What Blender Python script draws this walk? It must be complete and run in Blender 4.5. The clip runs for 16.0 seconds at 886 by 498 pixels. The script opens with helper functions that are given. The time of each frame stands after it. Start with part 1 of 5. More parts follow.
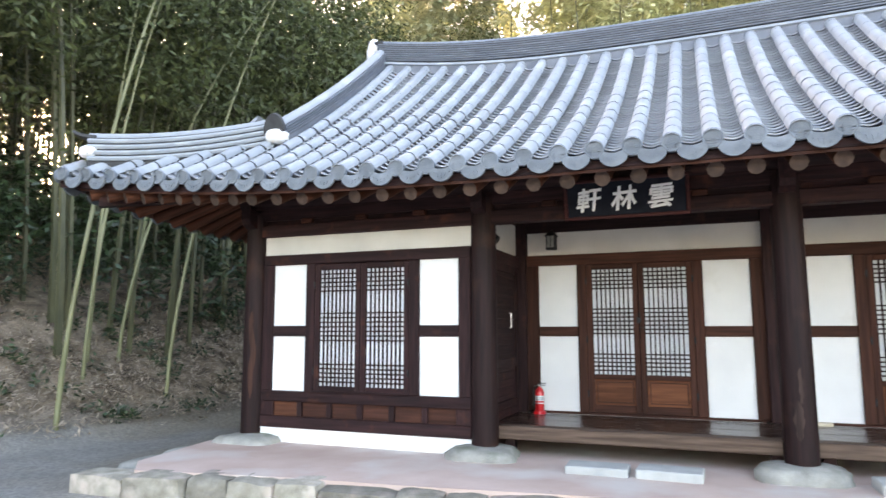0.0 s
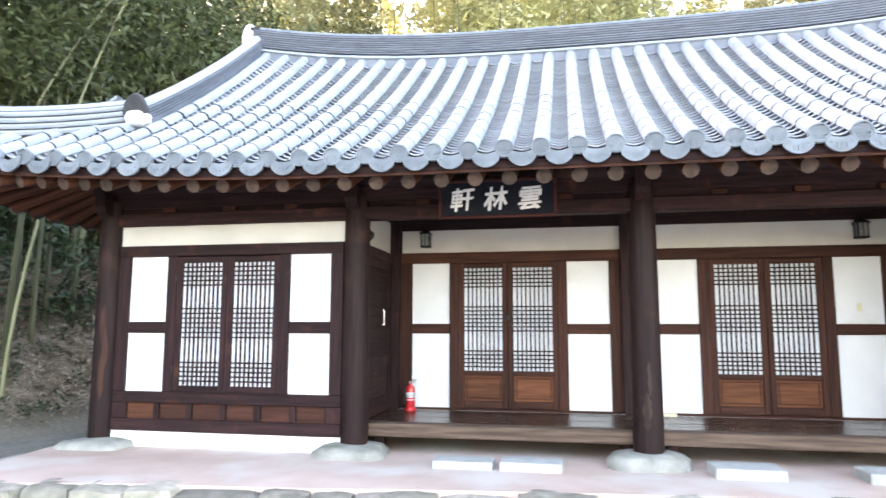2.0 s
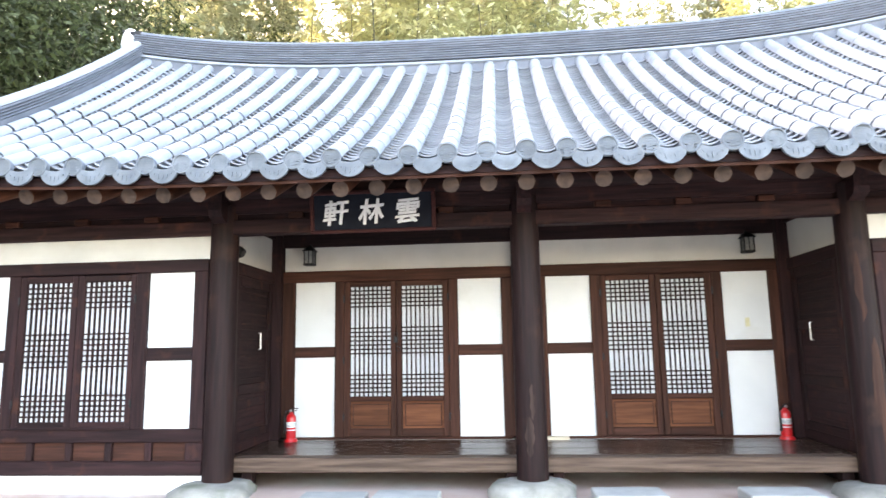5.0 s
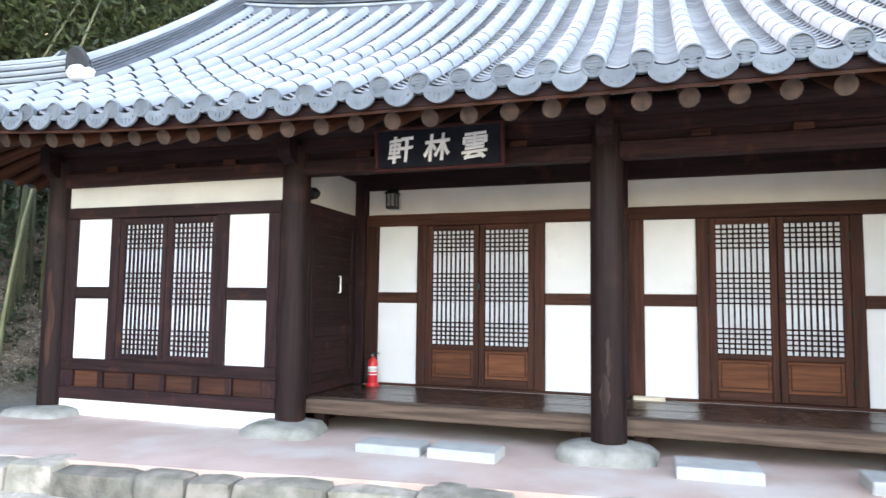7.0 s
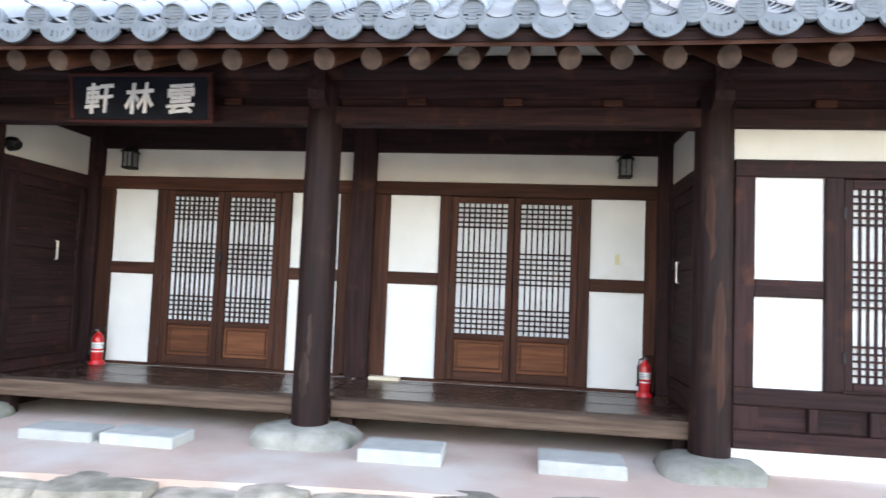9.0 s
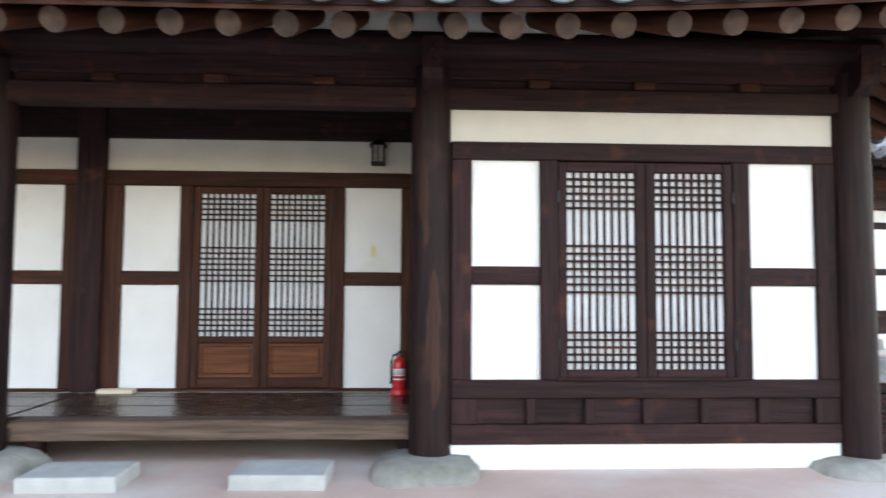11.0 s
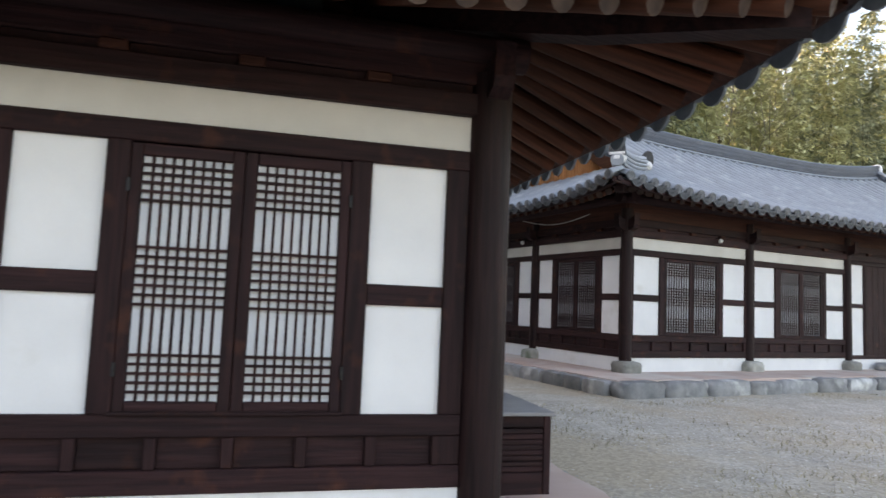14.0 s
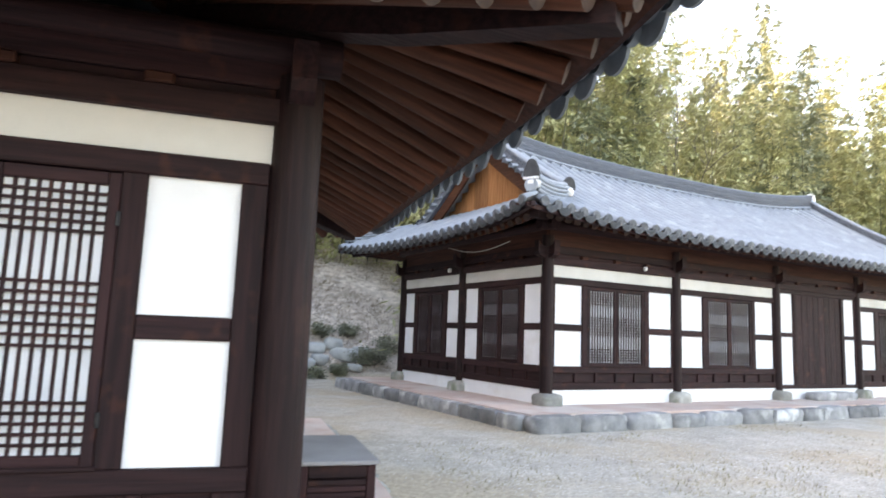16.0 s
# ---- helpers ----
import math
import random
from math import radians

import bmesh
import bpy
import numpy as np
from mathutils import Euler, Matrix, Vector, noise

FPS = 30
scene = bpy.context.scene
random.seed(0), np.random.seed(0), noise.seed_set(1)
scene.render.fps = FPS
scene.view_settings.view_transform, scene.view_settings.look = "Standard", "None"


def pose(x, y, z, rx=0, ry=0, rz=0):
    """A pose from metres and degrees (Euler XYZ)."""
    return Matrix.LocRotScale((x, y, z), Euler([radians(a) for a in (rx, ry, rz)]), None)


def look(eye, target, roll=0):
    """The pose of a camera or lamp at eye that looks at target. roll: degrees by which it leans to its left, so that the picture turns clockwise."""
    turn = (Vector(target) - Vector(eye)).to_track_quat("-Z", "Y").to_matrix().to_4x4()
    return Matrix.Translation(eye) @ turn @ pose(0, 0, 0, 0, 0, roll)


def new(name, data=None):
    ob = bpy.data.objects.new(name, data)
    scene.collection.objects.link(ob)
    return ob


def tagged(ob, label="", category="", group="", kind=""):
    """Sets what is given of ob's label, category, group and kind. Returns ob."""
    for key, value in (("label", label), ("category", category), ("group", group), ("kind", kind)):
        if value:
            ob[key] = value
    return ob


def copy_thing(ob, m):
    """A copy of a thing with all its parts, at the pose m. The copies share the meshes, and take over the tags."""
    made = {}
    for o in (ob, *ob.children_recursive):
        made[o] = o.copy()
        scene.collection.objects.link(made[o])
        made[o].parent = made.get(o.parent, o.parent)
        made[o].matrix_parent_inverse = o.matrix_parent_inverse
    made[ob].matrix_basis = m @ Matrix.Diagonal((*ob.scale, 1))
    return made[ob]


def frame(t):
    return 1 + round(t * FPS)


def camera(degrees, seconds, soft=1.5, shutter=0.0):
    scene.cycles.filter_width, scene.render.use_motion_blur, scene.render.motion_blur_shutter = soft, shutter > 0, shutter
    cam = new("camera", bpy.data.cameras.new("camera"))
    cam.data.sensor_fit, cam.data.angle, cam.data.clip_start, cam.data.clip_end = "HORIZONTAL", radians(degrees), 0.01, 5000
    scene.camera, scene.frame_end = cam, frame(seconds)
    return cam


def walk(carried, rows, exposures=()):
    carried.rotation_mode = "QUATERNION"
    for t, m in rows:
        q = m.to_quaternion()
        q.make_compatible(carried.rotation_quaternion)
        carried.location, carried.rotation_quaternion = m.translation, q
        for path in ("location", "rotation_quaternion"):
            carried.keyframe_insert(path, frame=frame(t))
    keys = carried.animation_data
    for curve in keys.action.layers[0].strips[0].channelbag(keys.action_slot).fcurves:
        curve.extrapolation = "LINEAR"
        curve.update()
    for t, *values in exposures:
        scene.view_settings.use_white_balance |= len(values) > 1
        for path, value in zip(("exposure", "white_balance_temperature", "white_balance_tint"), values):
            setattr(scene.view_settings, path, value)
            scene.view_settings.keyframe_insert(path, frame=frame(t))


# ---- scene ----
cam = camera(68.2, 16.0, 1.5, 0.5)
PATH = [
    (0, (-0.87, -7.611, 1.727), (-1.597, -5.764, 1.97), -0.1),
    (0.5, (-0.859, -7.597, 1.739), (-1.484, -5.714, 1.99), -0.2),
    (1, (-0.834, -7.581, 1.722), (-1.397, -5.679, 1.984), -0.0),
    (1.5, (-0.841, -7.572, 1.711), (-1.314, -5.644, 1.961), 0.1),
    (2, (-0.825, -7.562, 1.709), (-1.198, -5.612, 1.947), 0.1),
    (2.5, (-0.768, -7.561, 1.727), (-0.974, -5.588, 1.982), -0.4),
    (3, (-0.658, -7.557, 1.715), (-0.649, -5.578, 2.006), -0.1),
    (3.2, (-0.588, -7.524, 1.719), (-0.485, -5.551, 2.032), -0.0),
    (5.5, (-0.173, -6.879, 1.711), (-0.449, -4.919, 1.997), -0.8),
    (6, (-0.065, -6.779, 1.703), (-0.415, -4.824, 1.938), 0.2),
    (6.5, (0.158, -6.519, 1.65), (-0.305, -4.582, 1.832), 1.9),
    (7, (0.438, -6.298, 1.639), (-0.182, -4.404, 1.801), 0.7),
    (7.5, (0.733, -6.182, 1.666), (0.189, -4.265, 1.832), 0.5),
    (8, (1.016, -5.986, 1.621), (0.693, -4.015, 1.72), 1.8),
    (8.2, (1.172, -5.904, 1.618), (0.873, -3.929, 1.721), 2.0),
    (10.5, (2.908, -5.156, 1.606), (2.854, -3.16, 1.729), 1.0),
    (11, (3.214, -5.063, 1.609), (3.297, -3.068, 1.727), 0.3),
    (11.5, (3.542, -4.829, 1.564), (3.777, -2.843, 1.599), 2.3),
    (12, (3.909, -4.73, 1.574), (4.206, -2.752, 1.586), 3.5),
    (12.5, (4.219, -4.702, 1.64), (4.585, -2.737, 1.704), 1.2),
    (13, (4.544, -4.542, 1.593), (5.006, -2.602, 1.736), 2.7),
    (13.5, (4.929, -4.428, 1.59), (5.387, -2.487, 1.743), 4.1),
    (14, (5.253, -4.447, 1.657), (5.736, -2.513, 1.826), 2.4),
    (14.5, (5.537, -4.378, 1.632), (6.124, -2.476, 1.831), 2.5),
    (15, (5.895, -4.215, 1.621), (6.485, -2.316, 1.83), 3.8),
    (15.5, (6.217, -4.197, 1.66), (6.742, -2.277, 1.86), 1.9),
    (16, (6.417, -4.198, 1.723), (6.992, -2.3, 1.984), 2.2),
]
EXPOSURES = [(0.0, 3.72, 8100, 22), (1.5, 4.15, 8100, 22), (3.0, 4.45, 8100, 22), (5.5, 4.3, 8100, 22), (6.0, 4.32, 8100, 22), (6.5, 4.22, 8100, 22), (7.0, 4.05, 8100, 22), (8.0, 4.05, 8100, 22), (10.5, 3.76, 8100, 22), (11.0, 3.56, 8200, 22), (11.5, 2.95, 8200, 22), (12.0, 2.76, 8200, 22),
             (12.5, 2.80, 8200, 22), (13.0, 2.86, 8200, 22), (13.5, 2.62, 8200, 22), (14.5, 2.66, 8200, 22), (15.0, 3.25, 8200, 22), (16.0, 3.45, 8200, 22)]
walk(cam, [(t, look(eye, target, roll)) for t, eye, target, roll in PATH], EXPOSURES)

# ---- world and sun: low sun behind the wooded hill, open sky over the court ----
SUN_AZ, SUN_EL = -53.0, 14.0
world = bpy.data.worlds.new("sky")
scene.world = world
world.use_nodes = True
wn = world.node_tree
wn.nodes.clear()
sky = wn.nodes.new("ShaderNodeTexSky")
sky.sky_type = "NISHITA"
sky.sun_disc = False
sky.sun_elevation = radians(SUN_EL)
sky.sun_rotation = radians(SUN_AZ)
sky.air_density, sky.dust_density, sky.ozone_density = 1.0, 3.0, 1.0
bgn = wn.nodes.new("ShaderNodeBackground")
bgn.inputs["Strength"].default_value = 0.15
won = wn.nodes.new("ShaderNodeOutputWorld")
wn.links.new(sky.outputs[0], bgn.inputs[0])
wn.links.new(bgn.outputs[0], won.inputs[0])
sun_data = bpy.data.lights.new("sun", "SUN")
sun_data.energy, sun_data.angle, sun_data.color = 1.3, radians(10.0), (1.0, 0.86, 0.66)
sun = new("sun", sun_data)
sd = Vector((math.sin(radians(SUN_AZ)) * math.cos(radians(SUN_EL)), math.cos(radians(SUN_AZ)) * math.cos(radians(SUN_EL)), math.sin(radians(SUN_EL))))
sun.matrix_world = look(sd * 100, (0, 0, 0))


# ---- materials ----
def mat(name, low, high, rough=0.7, scale=(4, 4, 4), detail=6.0, fine=40.0, fine_amount=0.25, bump=0.15, spread=0.0, metal=0.0, spec=0.4,
        island=False, through_light=0.0, wear=None, wear_scale=1.2, wear_at=0.6, contrast=(0.3, 0.7), coat=0.0):
    """Two scales of noise between two colours, with fine relief; spread: how far each piece differs."""
    m = bpy.data.materials.new(name)
    m.use_nodes = True
    nt = m.node_tree
    nt.nodes.clear()
    N = nt.nodes.new
    L = nt.links.new
    out, bs = N("ShaderNodeOutputMaterial"), N("ShaderNodeBsdfPrincipled")
    tc, mp = N("ShaderNodeTexCoord"), N("ShaderNodeMapping")
    mp.inputs["Scale"].default_value = scale
    info = N("ShaderNodeObjectInfo")
    shift = N("ShaderNodeVectorMath")
    shift.operation = "MULTIPLY_ADD"
    L(info.outputs["Random"], shift.inputs[0])
    shift.inputs[1].default_value = (37, 53, 71)
    L(tc.outputs["Object"], shift.inputs[2])
    L(shift.outputs[0], mp.inputs[0])
    n1, n2 = N("ShaderNodeTexNoise"), N("ShaderNodeTexNoise")
    n1.inputs["Scale"].default_value, n1.inputs["Detail"].default_value = 1.0, detail
    n2.inputs["Scale"].default_value, n2.inputs["Detail"].default_value = fine / max(scale), 4.0
    L(mp.outputs[0], n1.inputs[0])
    L(mp.outputs[0], n2.inputs[0])
    ramp = N("ShaderNodeMapRange")
    ramp.inputs[1].default_value, ramp.inputs[2].default_value = contrast
    L(n1.outputs["Fac"], ramp.inputs[0])
    mixf = N("ShaderNodeMix")
    mixf.data_type = "FLOAT"
    mixf.inputs[0].default_value = fine_amount
    L(ramp.outputs[0], mixf.inputs[2])
    L(n2.outputs["Fac"], mixf.inputs[3])
    col = N("ShaderNodeMix")
    col.data_type = "RGBA"
    L(mixf.outputs[0], col.inputs[0])
    col.inputs[6].default_value, col.inputs[7].default_value = (*low, 1), (*high, 1)
    last = col.outputs[2]
    if wear:
        n3, r3, cw = N("ShaderNodeTexNoise"), N("ShaderNodeMapRange"), N("ShaderNodeMix")
        n3.inputs["Scale"].default_value, n3.inputs["Detail"].default_value = wear_scale, 7.0
        r3.inputs[1].default_value, r3.inputs[2].default_value = wear_at - 0.06, wear_at + 0.1
        cw.data_type = "RGBA"
        L(shift.outputs[0], n3.inputs[0])
        L(n3.outputs["Fac"], r3.inputs[0])
        L(r3.outputs[0], cw.inputs[0])
        L(last, cw.inputs[6])
        cw.inputs[7].default_value = (*wear, 1)
        last = cw.outputs[2]
    if spread:
        hsv, mr = N("ShaderNodeHueSaturation"), N("ShaderNodeMapRange")
        mr.inputs[3].default_value, mr.inputs[4].default_value = 1 - spread, 1 + spread
        if island:
            geo = N("ShaderNodeNewGeometry")
            L(geo.outputs["Random Per Island"], mr.inputs[0])
        else:
            L(info.outputs["Random"], mr.inputs[0])
        L(mr.outputs[0], hsv.inputs["Value"])
        L(last, hsv.inputs["Color"])
        last = hsv.outputs[0]
    L(last, bs.inputs["Base Color"])
    rr = N("ShaderNodeMapRange")
    rr.inputs[3].default_value, rr.inputs[4].default_value = max(0.02, rough - 0.1), min(1, rough + 0.1)
    L(n2.outputs["Fac"], rr.inputs[0])
    L(rr.outputs[0], bs.inputs["Roughness"])
    bs.inputs["Metallic"].default_value = metal
    bs.inputs["Specular IOR Level"].default_value = spec
    bs.inputs["Coat Weight"].default_value = coat
    if bump:
        bp = N("ShaderNodeBump")
        bp.inputs["Strength"].default_value, bp.inputs["Distance"].default_value = bump, 0.02
        L(mixf.outputs[0], bp.inputs["Height"])
        L(bp.outputs[0], bs.inputs["Normal"])
    if through_light:
        tr, mx = N("ShaderNodeBsdfTranslucent"), N("ShaderNodeMixShader")
        L(last, tr.inputs["Color"])
        mx.inputs[0].default_value = through_light
        L(bs.outputs[0], mx.inputs[1])
        L(tr.outputs[0], mx.inputs[2])
        L(mx.outputs[0], out.inputs[0])
    else:
        L(bs.outputs[0], out.inputs[0])
    return m


def wood(name, low, high, axis, rough=0.68, **kw):
    sc = [26, 26, 26]
    sc["xyz".index(axis)] = 1.6
    kw.setdefault("spec", 0.18)
    return mat(name, low, high, rough, tuple(sc), fine=120.0, fine_amount=0.35, bump=0.25, contrast=(0.36, 0.66), **kw)


DARK_A, DARK_B = (0.0098, 0.0045, 0.0055), (0.036, 0.0148, 0.0152)
RED_A, RED_B = (0.026, 0.0098, 0.0072), (0.078, 0.0285, 0.0185)
ORANGE_A, ORANGE_B = (0.046, 0.0165, 0.0095), (0.115, 0.042, 0.0225)
WOOD = {a: wood("dark_stained_wood_" + a, DARK_A, DARK_B, a, spread=0.3, wear=(0.060, 0.0215, 0.0145), wear_scale=4.5, wear_at=0.65) for a in "xyz"}
DOORPANEL = wood("door_panel_wood", (0.075, 0.026, 0.0135), (0.165, 0.060, 0.029), "x", spread=0.25)
REDWOOD = {a: wood("red_brown_wood_" + a, RED_A, RED_B, a, spread=0.2) for a in "xyz"}
ORANGEWOOD = {a: wood("orange_brown_wood_" + a, ORANGE_A, ORANGE_B, a, spread=0.3) for a in "xyz"}
COLUMNWOOD = wood("weathered_column_wood", (0.0070, 0.0036, 0.0042), (0.025, 0.0105, 0.0105), "z", 0.6, wear=(0.044, 0.020, 0.0145), wear_scale=2.1, wear_at=0.66)
FLOORWOOD = wood("polished_floor_wood", (0.028, 0.016, 0.012), (0.085, 0.052, 0.040), "x", 0.25, spread=0.25, spec=0.5)
EDGEWOOD = wood("worn_edge_wood", (0.045, 0.027, 0.020), (0.15, 0.10, 0.075), "x", 0.6)
RAFTERWOOD = wood("rafter_wood", (0.040, 0.0145, 0.0088), (0.120, 0.042, 0.0235), "x", 0.65, spread=0.3)
ENDGRAIN = mat("sawn_end_grain", (0.023, 0.0135, 0.0110), (0.090, 0.055, 0.043), 0.8, (11, 11, 11), spread=0.25)
GABLEWOOD = wood("gable_plank_wood", (0.20, 0.075, 0.028), (0.42, 0.19, 0.08), "z", 0.7, spread=0.25)
PLASTER = mat("white_plaster", (0.67, 0.675, 0.68), (0.77, 0.775, 0.775), 0.9, (2, 2, 2), bump=0.08, fine=60, wear=(0.62, 0.61, 0.585), wear_scale=1.6, wear_at=0.66)
# Plaster a step darker and warmer than the white panels.
CREAM = mat("off_white_plaster", (0.52, 0.505, 0.47), (0.645, 0.63, 0.59), 0.9, (2, 2, 2), bump=0.05, fine=60)
# Window backing of the long house, greyed for the dark behind its panes.
DIMPAPER = mat("darkened_window_backing", (0.34, 0.345, 0.36), (0.50, 0.51, 0.53), 0.5, (3, 3, 3), bump=0.03)
PAPER = mat("window_paper", (0.62, 0.65, 0.68), (0.76, 0.78, 0.80), 0.85, (3, 3, 3), bump=0.03)
TILE = mat("grey_roof_tile", (0.218, 0.245, 0.272), (0.315, 0.348, 0.380), 0.55, (3, 3, 3), fine=70, fine_amount=0.4, bump=0.12, spread=0.045, wear=(0.365, 0.395, 0.42), wear_scale=1.5, wear_at=0.62)
TILEJOIN = mat("grey_roof_tile_field", (0.218, 0.245, 0.272), (0.315, 0.348, 0.380), 0.55, (3, 3, 3), fine=70, fine_amount=0.4, bump=0.12, spread=0.045, island=True, wear=(0.365, 0.395, 0.42), wear_scale=1.5, wear_at=0.62)
PANTILE = mat("pan_tile_field", (0.20, 0.22, 0.245), (0.36, 0.38, 0.41), 0.55, (3, 3, 3), fine=70, fine_amount=0.4, bump=0.1, spread=0.2, island=True)
ENDTILE = mat("grey_end_tile", (0.085, 0.106, 0.130), (0.190, 0.220, 0.252), 0.6, (7, 7, 7), fine=80, fine_amount=0.4, bump=0.3, spread=0.15)
# Tile ends of the long house, darkened to carry the shade at its eaves.
SHADEDENDTILE = mat("shaded_end_tile", (0.020, 0.023, 0.027), (0.062, 0.068, 0.076), 0.6, (7, 7, 7), fine=80, fine_amount=0.4, bump=0.3, spread=0.3)
SHADEDTILE = mat("shaded_disc_tile", (0.060, 0.066, 0.074), (0.165, 0.172, 0.18), 0.7, (9, 9, 9), fine=80, fine_amount=0.4, bump=0.3, spread=0.3)
RIDGETILE = mat("ridge_tile", (0.085, 0.098, 0.122), (0.175, 0.195, 0.230), 0.6, (3, 3, 3), fine=60, bump=0.1, spread=0.15)
BLACKTILE = mat("black_end_tile", (0.018, 0.019, 0.022), (0.055, 0.058, 0.062), 0.65, (6, 6, 6))
MORTAR = mat("white_lime", (0.66, 0.66, 0.66), (0.82, 0.82, 0.81), 0.95, (8, 8, 8), bump=0.4, wear=(0.35, 0.35, 0.36), wear_scale=6, wear_at=0.66)
STONE = mat("granite", (0.15, 0.15, 0.135), (0.42, 0.41, 0.375), 0.85, (5, 5, 5), fine=90, fine_amount=0.45, bump=0.6, spread=0.28, wear=(0.16, 0.18, 0.13), wear_scale=3, wear_at=0.6)
DARKSTONE = mat("dark_fieldstone", (0.11, 0.115, 0.12), (0.34, 0.34, 0.34), 0.85, (4, 4, 4), fine=90, fine_amount=0.4, bump=0.6, spread=0.4, wear=(0.52, 0.52, 0.51), wear_scale=2.2, wear_at=0.6)
SLAB = mat("pale_slab", (0.30, 0.312, 0.305), (0.47, 0.48, 0.465), 0.8, (6, 6, 6), fine=110, fine_amount=0.5, bump=0.3, spread=0.12)
TERRACE = mat("pink_cement", (0.43, 0.30, 0.25), (0.61, 0.475, 0.415), 0.85, (1.3, 1.3, 1.3), fine=60, fine_amount=0.3, bump=0.1, wear=(0.56, 0.50, 0.46), wear_scale=0.9, wear_at=0.56)
KERB = mat("kerb_fieldstone", (0.115, 0.105, 0.080), (0.40, 0.37, 0.31), 0.9, (7, 7, 7), fine=90, fine_amount=0.5, bump=1.0, spread=0.35, wear=(0.40, 0.34, 0.295), wear_scale=3.5, wear_at=0.56)


# ---- builders ----
class Geo:
    """Gathers faces for one mesh."""

    def __init__(self):
        self.v, self.f = [], []

    def add(self, vs, fs):
        n = len(self.v)
        self.v += [tuple(p) for p in vs]
        self.f += [tuple(n + i for i in f) for f in fs]
        return self

    def box(self, x0, x1, y0, y1, z0, z1):
        return self.add([(x, y, z) for x in (x0, x1) for y in (y0, y1) for z in (z0, z1)],
                        [(0, 1, 3, 2), (4, 6, 7, 5), (0, 4, 5, 1), (2, 3, 7, 6), (0, 2, 6, 4), (1, 5, 7, 3)])

    def tube(self, pts, radii, n=8, caps=True):
        pts = [Vector(p) for p in pts]
        rings = []
        for i, p in enumerate(pts):
            d = (pts[min(i + 1, len(pts) - 1)] - pts[max(i - 1, 0)]).normalized()
            side = d.cross(Vector((0, 0, 1)) if abs(d.z) < 0.95 else Vector((1, 0, 0))).normalized()
            up = side.cross(d)
            rings.append([p + radii[i] * (math.cos(a) * side + math.sin(a) * up) for a in [2 * math.pi * k / n for k in range(n)]])
        vs = [q for r in rings for q in r]
        fs = [(i * n + k, i * n + (k + 1) % n, (i + 1) * n + (k + 1) % n, (i + 1) * n + k) for i in range(len(pts) - 1) for k in range(n)]
        if caps:
            fs += [tuple(range(n - 1, -1, -1)), tuple(range((len(pts) - 1) * n, len(pts) * n))]
        return self.add(vs, fs)

    def sweep(self, path, section, closed=True):
        """Section points (across, up) carried along a path of (point, across axis, up axis)."""
        n = len(section)
        vs = [Vector(p) + a * s + b * u for p, a, b in path for s, u in section]
        fs = []
        for i in range(len(path) - 1):
            for k in range(n if closed else n - 1):
                fs.append((i * n + k, i * n + (k + 1) % n, (i + 1) * n + (k + 1) % n, (i + 1) * n + k))
        if closed:
            fs += [tuple(range(n - 1, -1, -1)), tuple(range((len(path) - 1) * n, len(path) * n))]
        return self.add(vs, fs)

    def mesh(self, name, material, smooth=False):
        me = bpy.data.meshes.new(name)
        me.from_pydata(self.v, [], self.f)
        bm = bmesh.new()
        bm.from_mesh(me)
        if len(bm.faces) < 60000:
            bmesh.ops.recalc_face_normals(bm, faces=bm.faces)
        bm.to_mesh(me)
        bm.free()
        if smooth:
            me.shade_smooth()
            me.set_sharp_from_angle(angle=radians(40))
        me.materials.append(material)
        return me


PLACES = {}


def put(ob, parent, loc=(0, 0, 0), rot=None):
    """Hang ob under parent; loc is counted from the top thing's origin."""
    loc = Vector(loc)
    PLACES[ob.name] = loc
    if parent:
        ob.parent = parent
        ob.location = loc - PLACES.get(parent.name, Vector())
    else:
        ob.location = loc
    if rot is not None:
        ob.rotation_euler = rot
    return ob


def part(name, geo, material, parent, label="", smooth=False, loc=(0, 0, 0)):
    me = geo.mesh(name, material, smooth) if isinstance(geo, Geo) else geo
    ob = put(new(name, me), parent, loc)
    return tagged(ob, label)


BOXES = {}


def box_mesh(sx, sy, sz, material, bevel):
    key = (round(sx, 4), round(sy, 4), round(sz, 4), material.name, bevel)
    if key not in BOXES:
        bm = bmesh.new()
        bmesh.ops.create_cube(bm, size=1)
        for v in bm.verts:
            v.co = Vector((v.co.x * sx, v.co.y * sy, v.co.z * sz))
        if bevel:
            bmesh.ops.bevel(bm, geom=bm.edges[:], offset=min(bevel, 0.3 * min(sx, sy, sz)), segments=1, affect="EDGES")
        me = bpy.data.meshes.new("box")
        bm.to_mesh(me)
        bm.free()
        me.materials.append(material)
        BOXES[key] = me
    return BOXES[key]


def block(name, parent, material, x0, x1, y0, y1, z0, z1, bevel=0.008, label=""):
    """A bevelled board; material may be a set of grains, of which the longest side picks one."""
    size = (x1 - x0, y1 - y0, z1 - z0)
    if isinstance(material, dict):
        material = material["xyz"[size.index(max(size))]]
    ob = put(new(name, box_mesh(*size, material, bevel)), parent, ((x0 + x1) / 2, (y0 + y1) / 2, (z0 + z1) / 2))
    return tagged(ob, label)


def empty(name, m, label, category, group="", kind=""):
    ob = new(name)
    ob.empty_display_size = 0.2
    ob.matrix_world = m
    return tagged(ob, label, category, group, kind)


